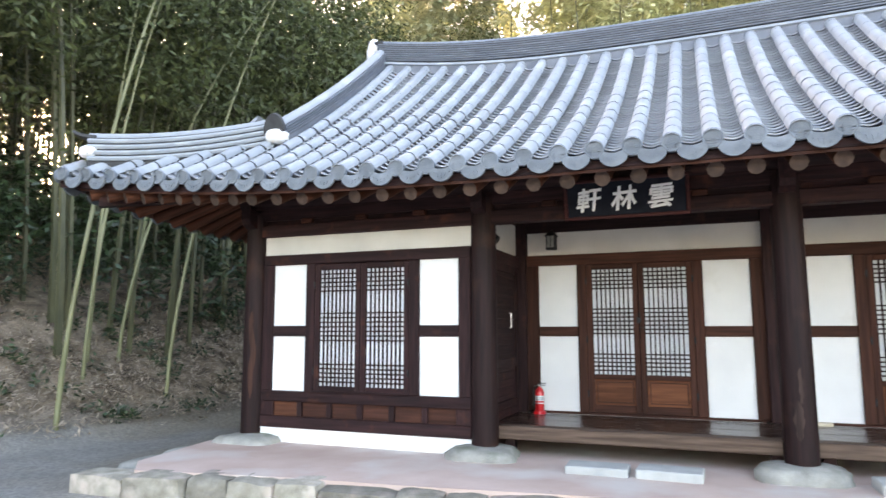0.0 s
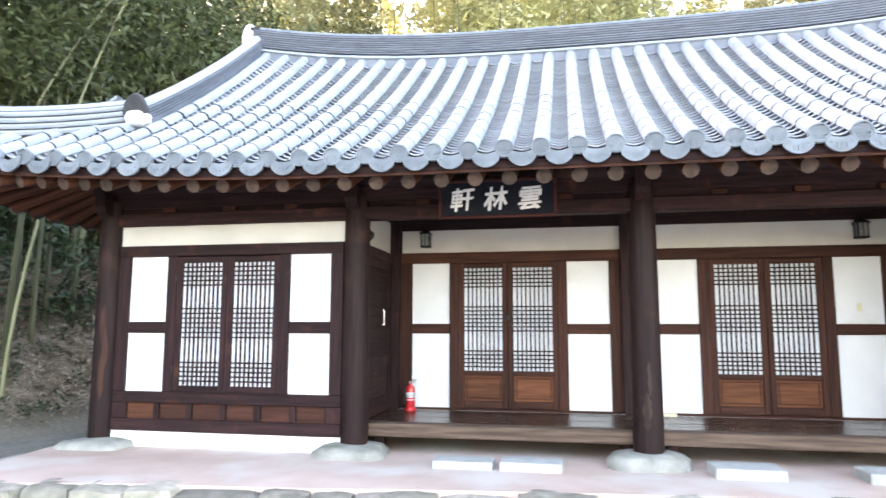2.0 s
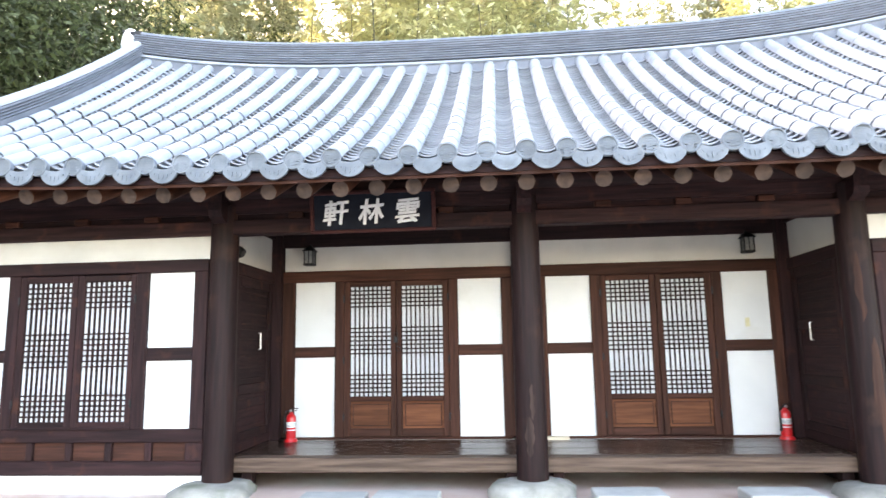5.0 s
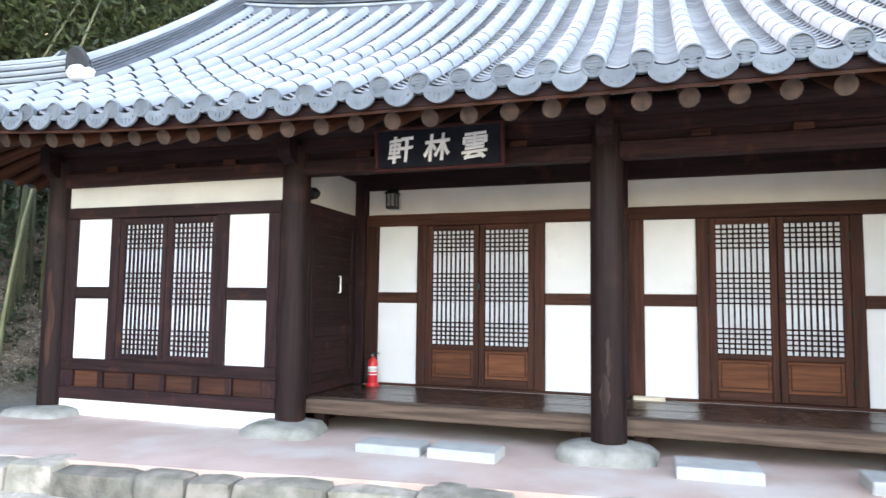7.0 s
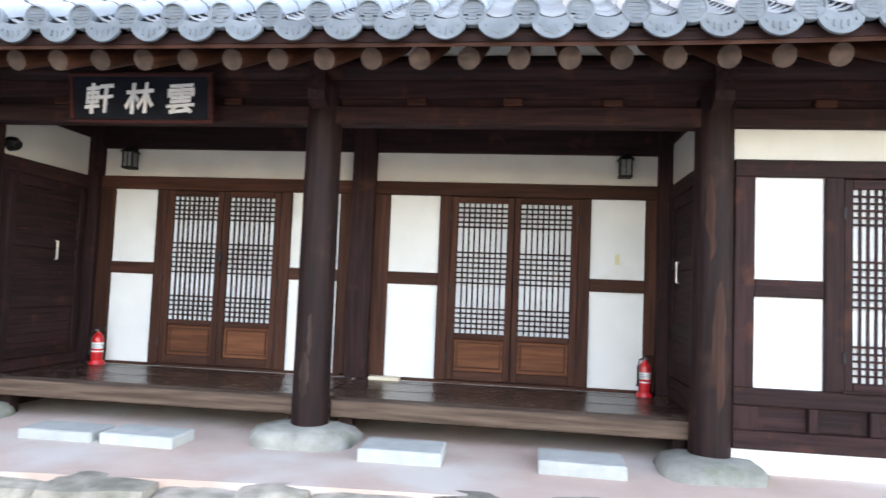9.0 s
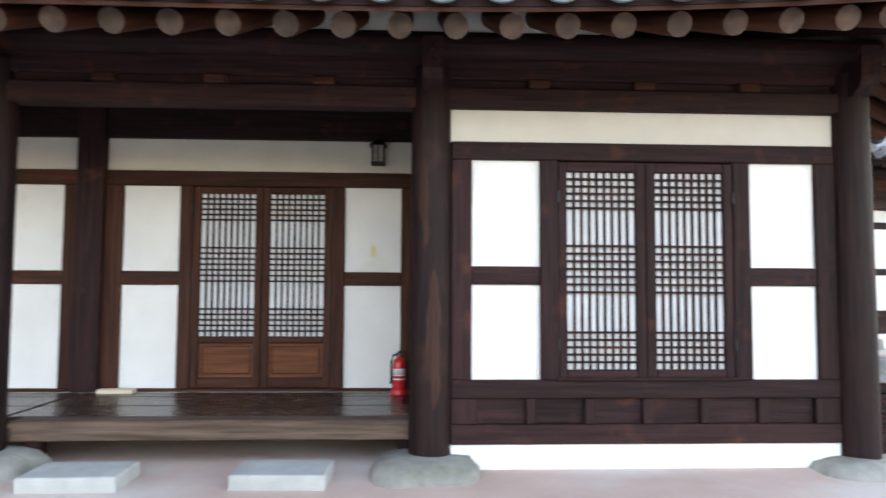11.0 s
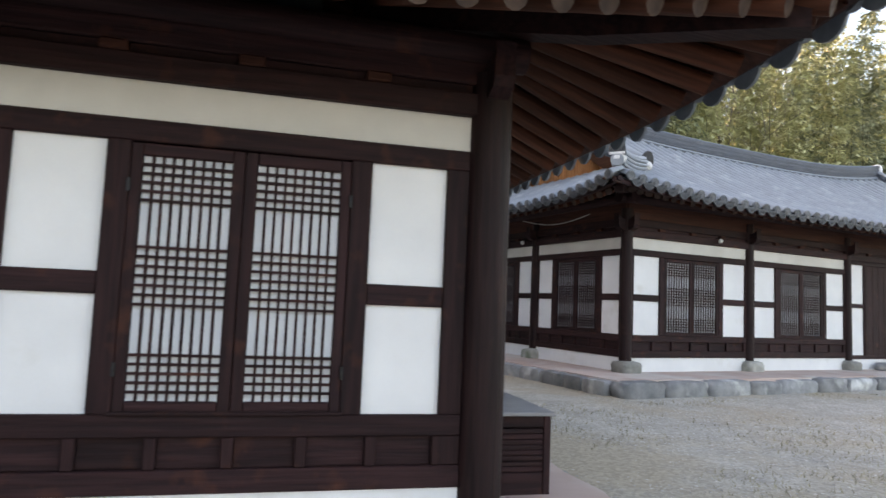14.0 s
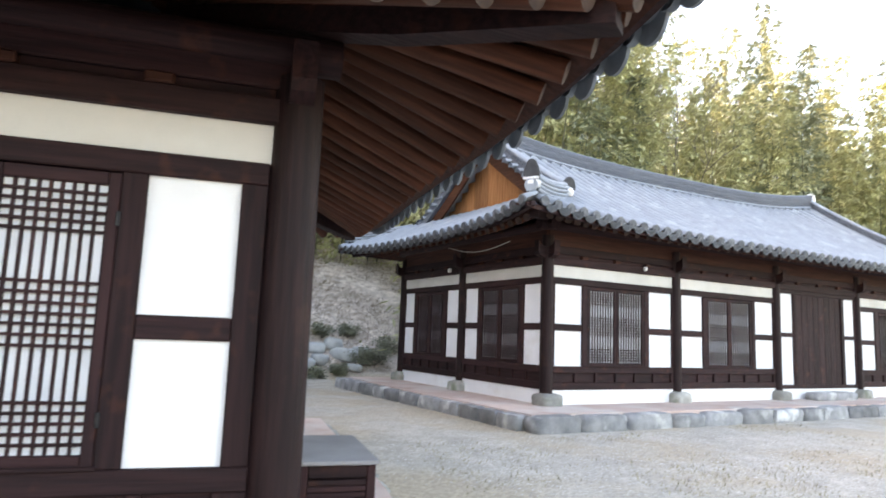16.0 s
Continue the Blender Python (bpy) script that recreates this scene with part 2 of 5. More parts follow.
def stone_mesh(sx, sy, sz, material, seed, rough=0.12, flat=5.0):
    """A worn stone: a cube drawn towards a rounded block and roughened."""
    bm = bmesh.new()
    bmesh.ops.create_cube(bm, size=2)
    bmesh.ops.subdivide_edges(bm, edges=bm.edges[:], cuts=3, use_grid_fill=True)
    for v in bm.verts:
        p = v.co.copy()
        k = (abs(p.x) ** flat + abs(p.y) ** flat + abs(p.z) ** flat) ** (1 / flat)
        p /= k
        q = noise.noise_vector(p * 1.3 + Vector((seed * 7.1, seed * 3.3, 0))) * rough + noise.noise_vector(p * 3.5 + Vector((0, seed * 5.7, seed))) * rough * 0.4
        p += q
        v.co = Vector((p.x * sx / 2, p.y * sy / 2, p.z * sz / 2))
    me = bpy.data.meshes.new("stone")
    bm.to_mesh(me)
    bm.free()
    me.shade_smooth()
    me.set_sharp_from_angle(angle=radians(65))
    me.materials.append(material)
    return me


# ---- joinery ----
def lattice(parent, x0, x1, y, z0, z1, bars_x, rows, paper=None):
    """Papered lattice: upright bars all the way, cross bars in three bands. rows: heights of cross bars, 0 to 1."""
    block("paper", parent, paper or PAPER, x0 - 0.01, x1 + 0.01, y + 0.022, y + 0.028, z0 - 0.01, z1 + 0.01, 0, "translucent white paper")
    step = (x1 - x0) / bars_x
    for i in range(1, bars_x):
        block("lattice_bar", parent, WOOD["z"], x0 + i * step - 0.0088, x0 + i * step + 0.0088, y - 0.002, y + 0.020, z0, z1, 0)
    for r in rows:
        zz = z0 + r * (z1 - z0)
        block("lattice_bar", parent, WOOD["x"], x0, x1, y - 0.006, y + 0.014, zz - 0.0088, zz + 0.0088, 0)


def band_rows(n_low, n_mid, n_high, low, mid_a, mid_b, high):
    rows = [low * i / n_low for i in range(1, n_low + 1)]
    rows += [mid_a + (mid_b - mid_a) * i / n_mid for i in range(n_mid + 1)]
    rows += [high + (1 - high) * i / n_high for i in range(n_high)]
    return rows


WINDOW_ROWS = band_rows(5, 6, 5, 0.185, 0.388, 0.622, 0.815)
DOOR_ROWS = band_rows(5, 6, 5, 0.190, 0.385, 0.618, 0.815)


def iron_hinge(parent, x, y, z, h=0.09):
    block("hinge", parent, IRON, x - 0.012, x + 0.012, y - 0.012, y, z - h / 2, z + h / 2, 0.004, "black iron hinge")


IRON = mat("black_iron", (0.012, 0.012, 0.013), (0.04, 0.04, 0.042), 0.5, (30, 30, 30), metal=0.7)
STEEL = mat("bright_steel", (0.45, 0.46, 0.47), (0.62, 0.62, 0.63), 0.3, (40, 40, 40), metal=1.0, bump=0.02)


def front_bay(house, xl, xr, y, z0, base_h, out=-1, side=False, panels=0.53, boards=(), inset=0.315, r=0.155, paper=None):
    """A closed bay: white base, sill, small boards, plaster panels round a pair of lattice windows, white band on top.
    Built along x at wall line y; z0 is added to all heights."""
    c = (xl + xr) / 2
    Z = lambda h: h + z0
    a0, a1 = xl + r, xr - r
    p0, p1 = xl + inset, xr - inset
    q0, q1 = p0 + panels, p1 - panels
    d0, d1 = y - 0.05, y + 0.07
    block("base_wall", house, PLASTER, a0 - 0.05, a1 + 0.05, d0 + 0.015, d1, base_h, Z(0.425), 0.004, "bright white plaster base")
    block("sill_beam", house, WOOD, a0, a1, d0 - 0.012, d1, Z(0.425), Z(0.572))
    block("rail", house, WOOD, a0, a1, d0 - 0.008, d1, Z(0.768), Z(0.908))
    n = 6
    w = (p1 - p0) / n
    for i in range(n):
        xa = p0 + i * w + 0.038
        block("board", house, ORANGEWOOD["x"] if i in boards else (REDWOOD if boards else WOOD)["x"], xa, xa + w - 0.076, y - 0.012, y + 0.02, Z(0.572), Z(0.768), 0.004)
    for i in range(n + 1):
        xa, xb = a0 if i == 0 else p0 + i * w - 0.038, a1 if i == n else p0 + i * w + 0.038
        block("stud", house, WOOD["z"], xa, xb, d0, d1 - 0.02, Z(0.572), Z(0.768))
    for xa, xb in ((a0, p0), (p1, a1)):
        if xb - xa > 0.03:
            block("post", house, WOOD, xa, xb, d0 - 0.004, d1, Z(0.908), Z(2.605))
    for xa, xb in ((p0, q0), (q1, p1)):
        block("plaster_panel", house, PLASTER, xa, xb, y - 0.015, y + 0.04, Z(0.908), Z(1.635), 0)
        block("plaster_panel", house, PLASTER, xa, xb, y - 0.015, y + 0.04, Z(1.776), Z(2.605), 0)
        block("mid_rail", house, WOOD, xa, xb, d0 + 0.004, d1, Z(1.635), Z(1.776))
    block("lintel", house, WOOD, a0, a1, d0 - 0.006, d1, Z(2.605), Z(2.745))
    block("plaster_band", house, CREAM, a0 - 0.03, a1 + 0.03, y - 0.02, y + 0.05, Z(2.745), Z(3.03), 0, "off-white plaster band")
    win = block("window", house, WOOD, q0, q0 + 0.14, d0 - 0.010, d1, Z(0.908), Z(2.605), 0.008, "pair of dark lattice windows backed with white paper")
    block("jamb", win, WOOD, q1 - 0.14, q1, d0 - 0.010, d1, Z(0.908), Z(2.605))
    w0, w1 = q0 + 0.14, q1 - 0.14
    k = (w1 - w0) / 1.365
    for xa, xb, la, lb in ((w0, c - 0.002, w0 + 0.07 * k, c - 0.079), (c + 0.002, w1, c + 0.079, w1 - 0.07 * k)):
        lf = block("sash", win, WOOD["z"], xa, la, d0 - 0.002, y + 0.03, Z(0.92), Z(2.595))
        block("stile", lf, WOOD["z"], lb, xb, d0 - 0.002, y + 0.03, Z(0.92), Z(2.595))
        block("rail", lf, WOOD["x"], la, lb, d0, y + 0.03, Z(2.518), Z(2.595))
        block("rail", lf, WOOD["x"], la, lb, d0, y + 0.03, Z(0.92), Z(0.985))
        lattice(lf, la, lb, d0 + 0.018, Z(0.985), Z(2.518), 9, WINDOW_ROWS, paper)
    for xh in (w0, w1):
        for zh in (1.18, 2.32):
            iron_hinge(win, xh, d0 - 0.010, Z(zh))
    if not side:
        block("ledge", win, WOOD["x"], w0 - 0.02, w1 + 0.02, d0 - 0.03, d0 - 0.008, Z(0.905), Z(0.93), 0.005)


def porch_bay(house, p0, q0, q1, p1, b0, b1, y, z0, locked):
    """A recessed bay: plaster panels beside a pair of lattice doors."""
    Z = lambda h: h + z0
    d0, d1 = y - 0.05, y + 0.07
    block("door_sill", house, REDWOOD, p0 - 0.1, p1 + 0.1, d0 - 0.015, d1, Z(0.575), Z(0.605))
    for xa, xb in ((b0 - 0.02, p0), (p1, b1 + 0.02)):
        block("post", house, REDWOOD, xa, xb, d0, d1, Z(0.605), Z(2.615))
    for xa, xb in ((p0, q0), (q1, p1)):
        block("plaster_panel", house, PLASTER, xa, xb, y - 0.015, y + 0.04, Z(0.605), Z(1.624), 0)
        block("plaster_panel", house, PLASTER, xa, xb, y - 0.015, y + 0.04, Z(1.76), Z(2.615), 0)
        block("mid_rail", house, REDWOOD, xa, xb, d0 + 0.004, d1, Z(1.624), Z(1.76))
    block("lintel", house, REDWOOD, b0 - 0.02, b1 + 0.02, d0 - 0.006, d1, Z(2.615), Z(2.765))
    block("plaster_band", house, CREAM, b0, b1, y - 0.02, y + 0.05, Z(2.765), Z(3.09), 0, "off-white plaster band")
    block("beam", house, WOOD, b0 - 0.1, b1 + 0.1, d0 - 0.02, d1, Z(3.09), Z(3.5))
    c = (q0 + q1) / 2
    door = block("door", house, REDWOOD, q0, q0 + 0.125, d0 - 0.012, d1, Z(0.605), Z(2.615), 0.008, "pair of red-brown lattice doors backed with paper")
    block("jamb", door, REDWOOD, q1 - 0.125, q1, d0 - 0.012, d1, Z(0.605), Z(2.615))
    w0, w1 = q0 + 0.125, q1 - 0.125
    for xa, xb, la, lb in ((w0, c - 0.003, w0 + 0.08, c - 0.075), (c + 0.003, w1, c + 0.075, w1 - 0.08)):
        lf = block("door_leaf", door, REDWOOD, xa, la, d0, y + 0.03, Z(0.61), Z(2.61))
        block("stile", lf, REDWOOD, lb, xb, d0, y + 0.03, Z(0.61), Z(2.61))
        block("rail", lf, REDWOOD, la, lb, d0 + 0.002, y + 0.03, Z(2.54), Z(2.61))
        block("rail", lf, REDWOOD, la, lb, d0 + 0.002, y + 0.03, Z(1.05), Z(1.115))
        block("rail", lf, REDWOOD, la, lb, d0 + 0.002, y + 0.03, Z(0.61), Z(0.71))
        block("door_panel", lf, DOORPANEL, la, lb, y - 0.012, y + 0.02, Z(0.71), Z(1.05), 0, "orange-brown wood panel")
        for u0, u1, v0, v1 in ((la + 0.03, lb - 0.03, 0.74, 0.752), (la + 0.03, lb - 0.03, 1.008, 1.02), (la + 0.03, la + 0.042, 0.74, 1.02), (lb - 0.042, lb - 0.03, 0.74, 1.02)):
            block("moulding", lf, REDWOOD, u0, u1, y - 0.022, y - 0.010, Z(v0), Z(v1), 0.003)
        lattice(lf, la, lb, d0 + 0.018, Z(1.115), Z(2.54), 9, DOOR_ROWS)
    for xh in (w0, w1):
        for zh in (0.86, 1.58, 2.38):
            iron_hinge(door, xh, d0 - 0.012, Z(zh))
    if locked:
        lock = Geo().box(c - 0.025, c + 0.025, d0 - 0.05, d0 - 0.012, Z(1.80), Z(1.88))
        lock.tube([(c - 0.018, d0 - 0.03, Z(1.88)), (c - 0.018, d0 - 0.03, Z(1.93)), (c + 0.018, d0 - 0.03, Z(1.93)), (c + 0.018, d0 - 0.03, Z(1.88))], [0.006] * 4, 6)
        part("padlock", lock, IRON, door, "black iron padlock")
    part("pull_ring", Geo().tube([(c + 0.03 + 0.03 * math.cos(a), d0 - 0.02, Z(1.72) + 0.03 * math.sin(a)) for a in [k * math.pi / 5 for k in range(11)]], [0.005] * 11, 5, False), IRON, door, "black iron ring")


# ---- roofs ----
PITCH, COVER, COURSE = 0.353, 0.090, 0.34


class Roof:
    """A hipped roof with gables: eaves that lift and swing out to the corners."""

    def __init__(self, hx, depth, z0, over=1.33, lift=3.446, pitch=0.6425, swing=0.30, round_ends=False):
        self.hx, self.ry, self.z0 = hx, depth / 2, z0
        self.rx, self.lift, self.over = hx - 0.45, lift, over
        self.pitch, self.swing, self.round_ends = pitch, swing, round_ends
        self.tuck = 0.62 if round_ends else 0.18
        self.run = self.ry + over
        self.cx, self.cy = hx + over + 0.59, self.ry + over + 0.41

    def slope(self, kind):
        """(half length at the corner, distance of the eave's middle)"""
        return (self.cx, self.ry + self.over) if kind in "NS" else (self.cy, self.hx + self.over + (0.18 if self.round_ends else 0.42))

    def eave(self, kind, s):
        L, E = self.slope(kind)
        k = min(1.0, abs(s) / L)
        k = max(0.0, (k * L - (L - 6.5)) / 6.5) if L > 6.5 else k
        if kind in "NS":
            return E + 0.41 * k**3, self.z0 + self.lift + self.swing * k**2.3
        return E + (0.41 if self.round_ends else 0.17) * k**2, self.z0 + self.lift + self.swing * k**4

    def climb(self, kind, s, d):
        k = d / self.run
        h = self.pitch * self.run * (0.80 * k + 0.20 * k * k)
        if kind in "NS":
            h += 0.25 * min(1, abs(s) / self.rx) ** 2.5 * max(0, k) ** 1.5
        return h

    def reach(self, kind, s):
        out, _ = self.eave(kind, s)
        s = abs(s)
        if kind in "NS":
            if s <= self.rx:
                return out - 0.10
            return out - (self.ry + (s - self.rx) / (self.cx - self.rx) * (self.cy - self.ry))
        if s <= self.ry - 0.8:
            return out - (self.rx - 0.25)
        if s <= self.ry:
            return out - (self.rx + 0.15)
        return out - (self.rx + (s - self.ry) / (self.cy - self.ry) * (self.cx - self.rx))

    def turn(self, kind, s, out, z):
        """From along, out, up to the house's own axes; the middle of the house lies at y = depth / 2."""
        if kind == "S":
            return Vector((s, self.ry - out, z))
        if kind == "N":
            return Vector((-s, self.ry + out, z))
        if kind == "E":
            return Vector((out, self.ry + s, z))
        return Vector((-out, self.ry - s, z))

    def at(self, kind, s, d, up=0.0):
        out, z = self.eave(kind, s)
        return self.turn(kind, s, out - d, z + self.climb(kind, s, d) + up)

    def axes(self, kind, s, d):
        """Along the eave, up the slope, and the normal."""
        a = (self.turn(kind, s + 1, 0, 0) - self.turn(kind, s, 0, 0)).normalized()
        b = (self.at(kind, s, d + 0.05) - self.at(kind, s, d - 0.05)).normalized()
        return a, b, a.cross(b).normalized()


def cover_mesh(length, r0, r1, n=8):
    g = Geo()
    ring = lambda y, r: [(r * math.cos(math.pi * k / n), y, r * math.sin(math.pi * k / n)) for k in range(n + 1)]
    vs = ring(0, r0) + ring(length, r1) + ring(0, r0 - 0.004)
    m = n + 1
    g.add(vs, [(k, k + 1, m + k + 1, m + k) for k in range(n)] + [(2 * m + k, 2 * m + k + 1, k + 1, k) for k in range(n)])
    return g.mesh("cover_tile", TILE, True)


def disc_mesh(material):
    """Round end of a cover tile: a rim, a sunk face and raised bars on it."""
    g = Geo()
    n = 20
    ring = lambda y, r: [(r * math.cos(2 * math.pi * k / n), y, r * math.sin(2 * math.pi * k / n)) for k in range(n)]
    prof = [(0.03, 0.093), (-0.022, 0.095), (-0.026, 0.088), (-0.026, 0.081), (-0.018, 0.076), (-0.018, 0.0005)]
    vs = [p for y, r in prof for p in ring(y, r)]
    g.add(vs, [(i * n + k, i * n + (k + 1) % n, (i + 1) * n + (k + 1) % n, (i + 1) * n + k) for i in range(len(prof) - 1) for k in range(n)])
    for zz in (-0.05, -0.025, 0.0, 0.025, 0.05):
        w = math.sqrt(0.066**2 - zz * zz)
        g.box(-w, w, -0.022, -0.014, zz - 0.006, zz + 0.006)
    return g.mesh("eave_disc", material, True)


def drip_mesh(material):
    """Crescent end of a pan tile, hanging between two discs."""
    g = Geo()
    n = 12
    w = 0.148
    top = [(-w + 2 * w * k / n, 0.010 - 0.055 * (1 - (2 * k / n - 1) ** 2)) for k in range(n + 1)]
    low = [(-w + 2 * w * k / n, -0.055 - 0.125 * (1 - (2 * k / n - 1) ** 2) ** 0.62) for k in range(n + 1)]
    vs = [(x, y, z) for y in (-0.012, 0.012) for line in (top, low) for x, z in line]
    m = n + 1
    fs = [(k, k + 1, m + k + 1, m + k) for k in range(n)] + [(2 * m + k, 3 * m + k, 3 * m + k + 1, 2 * m + k + 1) for k in range(n)]
    fs += [(m + k, m + k + 1, 3 * m + k + 1, 3 * m + k) for k in range(n)] + [(k, 2 * m + k, 2 * m + k + 1, k + 1) for k in range(n)]
    g.add(vs, fs)
    for j in (-2, -1, 0, 1, 2):
        xx = j * 0.042
        g.box(xx - 0.006, xx + 0.006, -0.02, -0.01, -0.15 + 0.014 * j * j, -0.098 + 0.006 * j * j)
    back = [(x, 0.01 + yy, z + 0.012 * (yy > 0.1)) for yy in (0, 0.2) for x, z in top]
    g.add(back, [(k, k + 1, m + k + 1, m + k) for k in range(n)])
    return g.mesh("drip_tile", material, True)


COVER_TILE = cover_mesh(0.36, COVER, COVER - 0.002)
EAVE_DISC, DRIP = disc_mesh(ENDTILE), drip_mesh(ENDTILE)
# Copies for the long house with the eave shade in their colour.
SHADED_DISC, SHADED_DRIP = disc_mesh(SHADEDTILE), drip_mesh(SHADEDENDTILE)


def oriented(name, me, parent, loc, a, b, n):
    ob = new(name, me)
    put(ob, parent, loc)
    ob.rotation_mode = "QUATERNION"
    ob.rotation_quaternion = Matrix((a, b, n)).transposed().to_quaternion()
    return ob


def tile_roof(house, R, single):
    """single: which slope has its lower courses laid as separate tiles."""
    roof = None
    for kind in "SENW":
        bed = Geo()
        L, _ = R.slope(kind)
        for i in range(24):
            sa, sb = -L + 0.15 + (2 * L - 0.3) * i / 24, -L + 0.15 + (2 * L - 0.3) * (i + 1) / 24
            ta, tb = R.reach(kind, sa), R.reach(kind, sb)
            for j in range(6):
                bed.add([R.at(kind, q, 0.06 + (t_ - 0.06) * jj / 6, -0.115) for q, t_, jj in ((sa, ta, j), (sb, tb, j), (sb, tb, j + 1), (sa, ta, j + 1))], [(0, 1, 2, 3)])
        if roof is None:
            roof = part("roof", bed, PANTILE, house, "grey-blue clay tile roof with white-limed ridge ends")
        else:
            part("roof_slope", bed, PANTILE, roof)
    for kind in "SENW":
        L, _ = R.slope(kind)
        count = int((L - 0.10) / PITCH)
        rows = [i * PITCH for i in range(-count, count + 1)]
        covers, pans = Geo(), Geo()
        for s in rows:
            top = R.reach(kind, s)
            d, j = 0.0, 0
            while d < top - 0.03:
                length = min(COURSE, top - d)
                a, b, n = R.axes(kind, s, d + 0.15)
                p = R.at(kind, s, d)
                if kind == single and j < 6:
                    oriented("cover_tile", COVER_TILE, roof, p, a, b, n)
                else:
                    q = R.at(kind, s, d + length + 0.02)
                    m = 6
                    vs = [p + COVER * (math.cos(t) * a + math.sin(t) * n) for t in [math.pi * k / m for k in range(m + 1)]]
                    vs += [q + (COVER - 0.004) * (math.cos(t) * a + math.sin(t) * n) for t in [math.pi * k / m for k in range(m + 1)]]
                    vs += [p + (COVER - 0.010) * (math.cos(t) * a + math.sin(t) * n) for t in [math.pi * k / m for k in range(m + 1)]]
                    covers.add(vs, [(k, k + 1, m + 2 + k, m + 1 + k) for k in range(m)] + [(2 * m + 2 + k, 2 * m + 3 + k, k + 1, k) for k in range(m)])
                d += COURSE
                j += 1
            a, b, n = R.axes(kind, s, 0.02)
            oriented("eave_disc", SHADED_DISC if R.round_ends else EAVE_DISC, roof, R.at(kind, s, 0.0), a, Vector((0, 0, 1)).cross(a), Vector((0, 0, 1)))
        for s in [r + PITCH / 2 for r in rows[:-1]]:
            top = min(R.reach(kind, s), R.reach(kind, s + 0.12), R.reach(kind, s - 0.12)) + 0.05
            d = 0.05
            step = 0.105
            while d < top:
                vs = []
                for dd, up in ((d, 0.040), (d + step + 0.025, -0.016), (d, 0.024), (d + 0.045, 0.004)):
                    for k in range(5):
                        t = k / 2 - 1
                        vs.append(R.at(kind, s + t * 0.118, dd, up - 0.015 - 0.052 * (1 - t * t)))
                pans.add(vs, [(k, k + 1, 6 + k, 5 + k) for k in range(4)] + [(10 + k, 11 + k, k + 1, k) for k in range(4)] + [(15 + k, 16 + k, 11 + k, 10 + k) for k in range(4)])
                d += step
            a, b, n = R.axes(kind, s, 0.02)
            oriented("drip_tile", SHADED_DRIP if R.round_ends else DRIP, roof, R.at(kind, s, -0.01, 0.0), a, Vector((0, 0, 1)).cross(a), Vector((0, 0, 1)))
        tagged(part("cover_tiles", covers.mesh("cover_tiles", TILEJOIN, True), TILEJOIN, roof), kind="stuff")
        tagged(part("pan_tiles", pans.mesh("pan_tiles", PANTILE, True), PANTILE, roof), kind="stuff")
    return roof


def course(w, z0, z1):
    return [(-w, z0), (w, z0), (w, z1), (-w, z1)]


def rounded(w, z0, h):
    return [(w * math.cos(math.pi * k / 8), z0 + h * math.sin(math.pi * k / 8)) for k in range(9)]


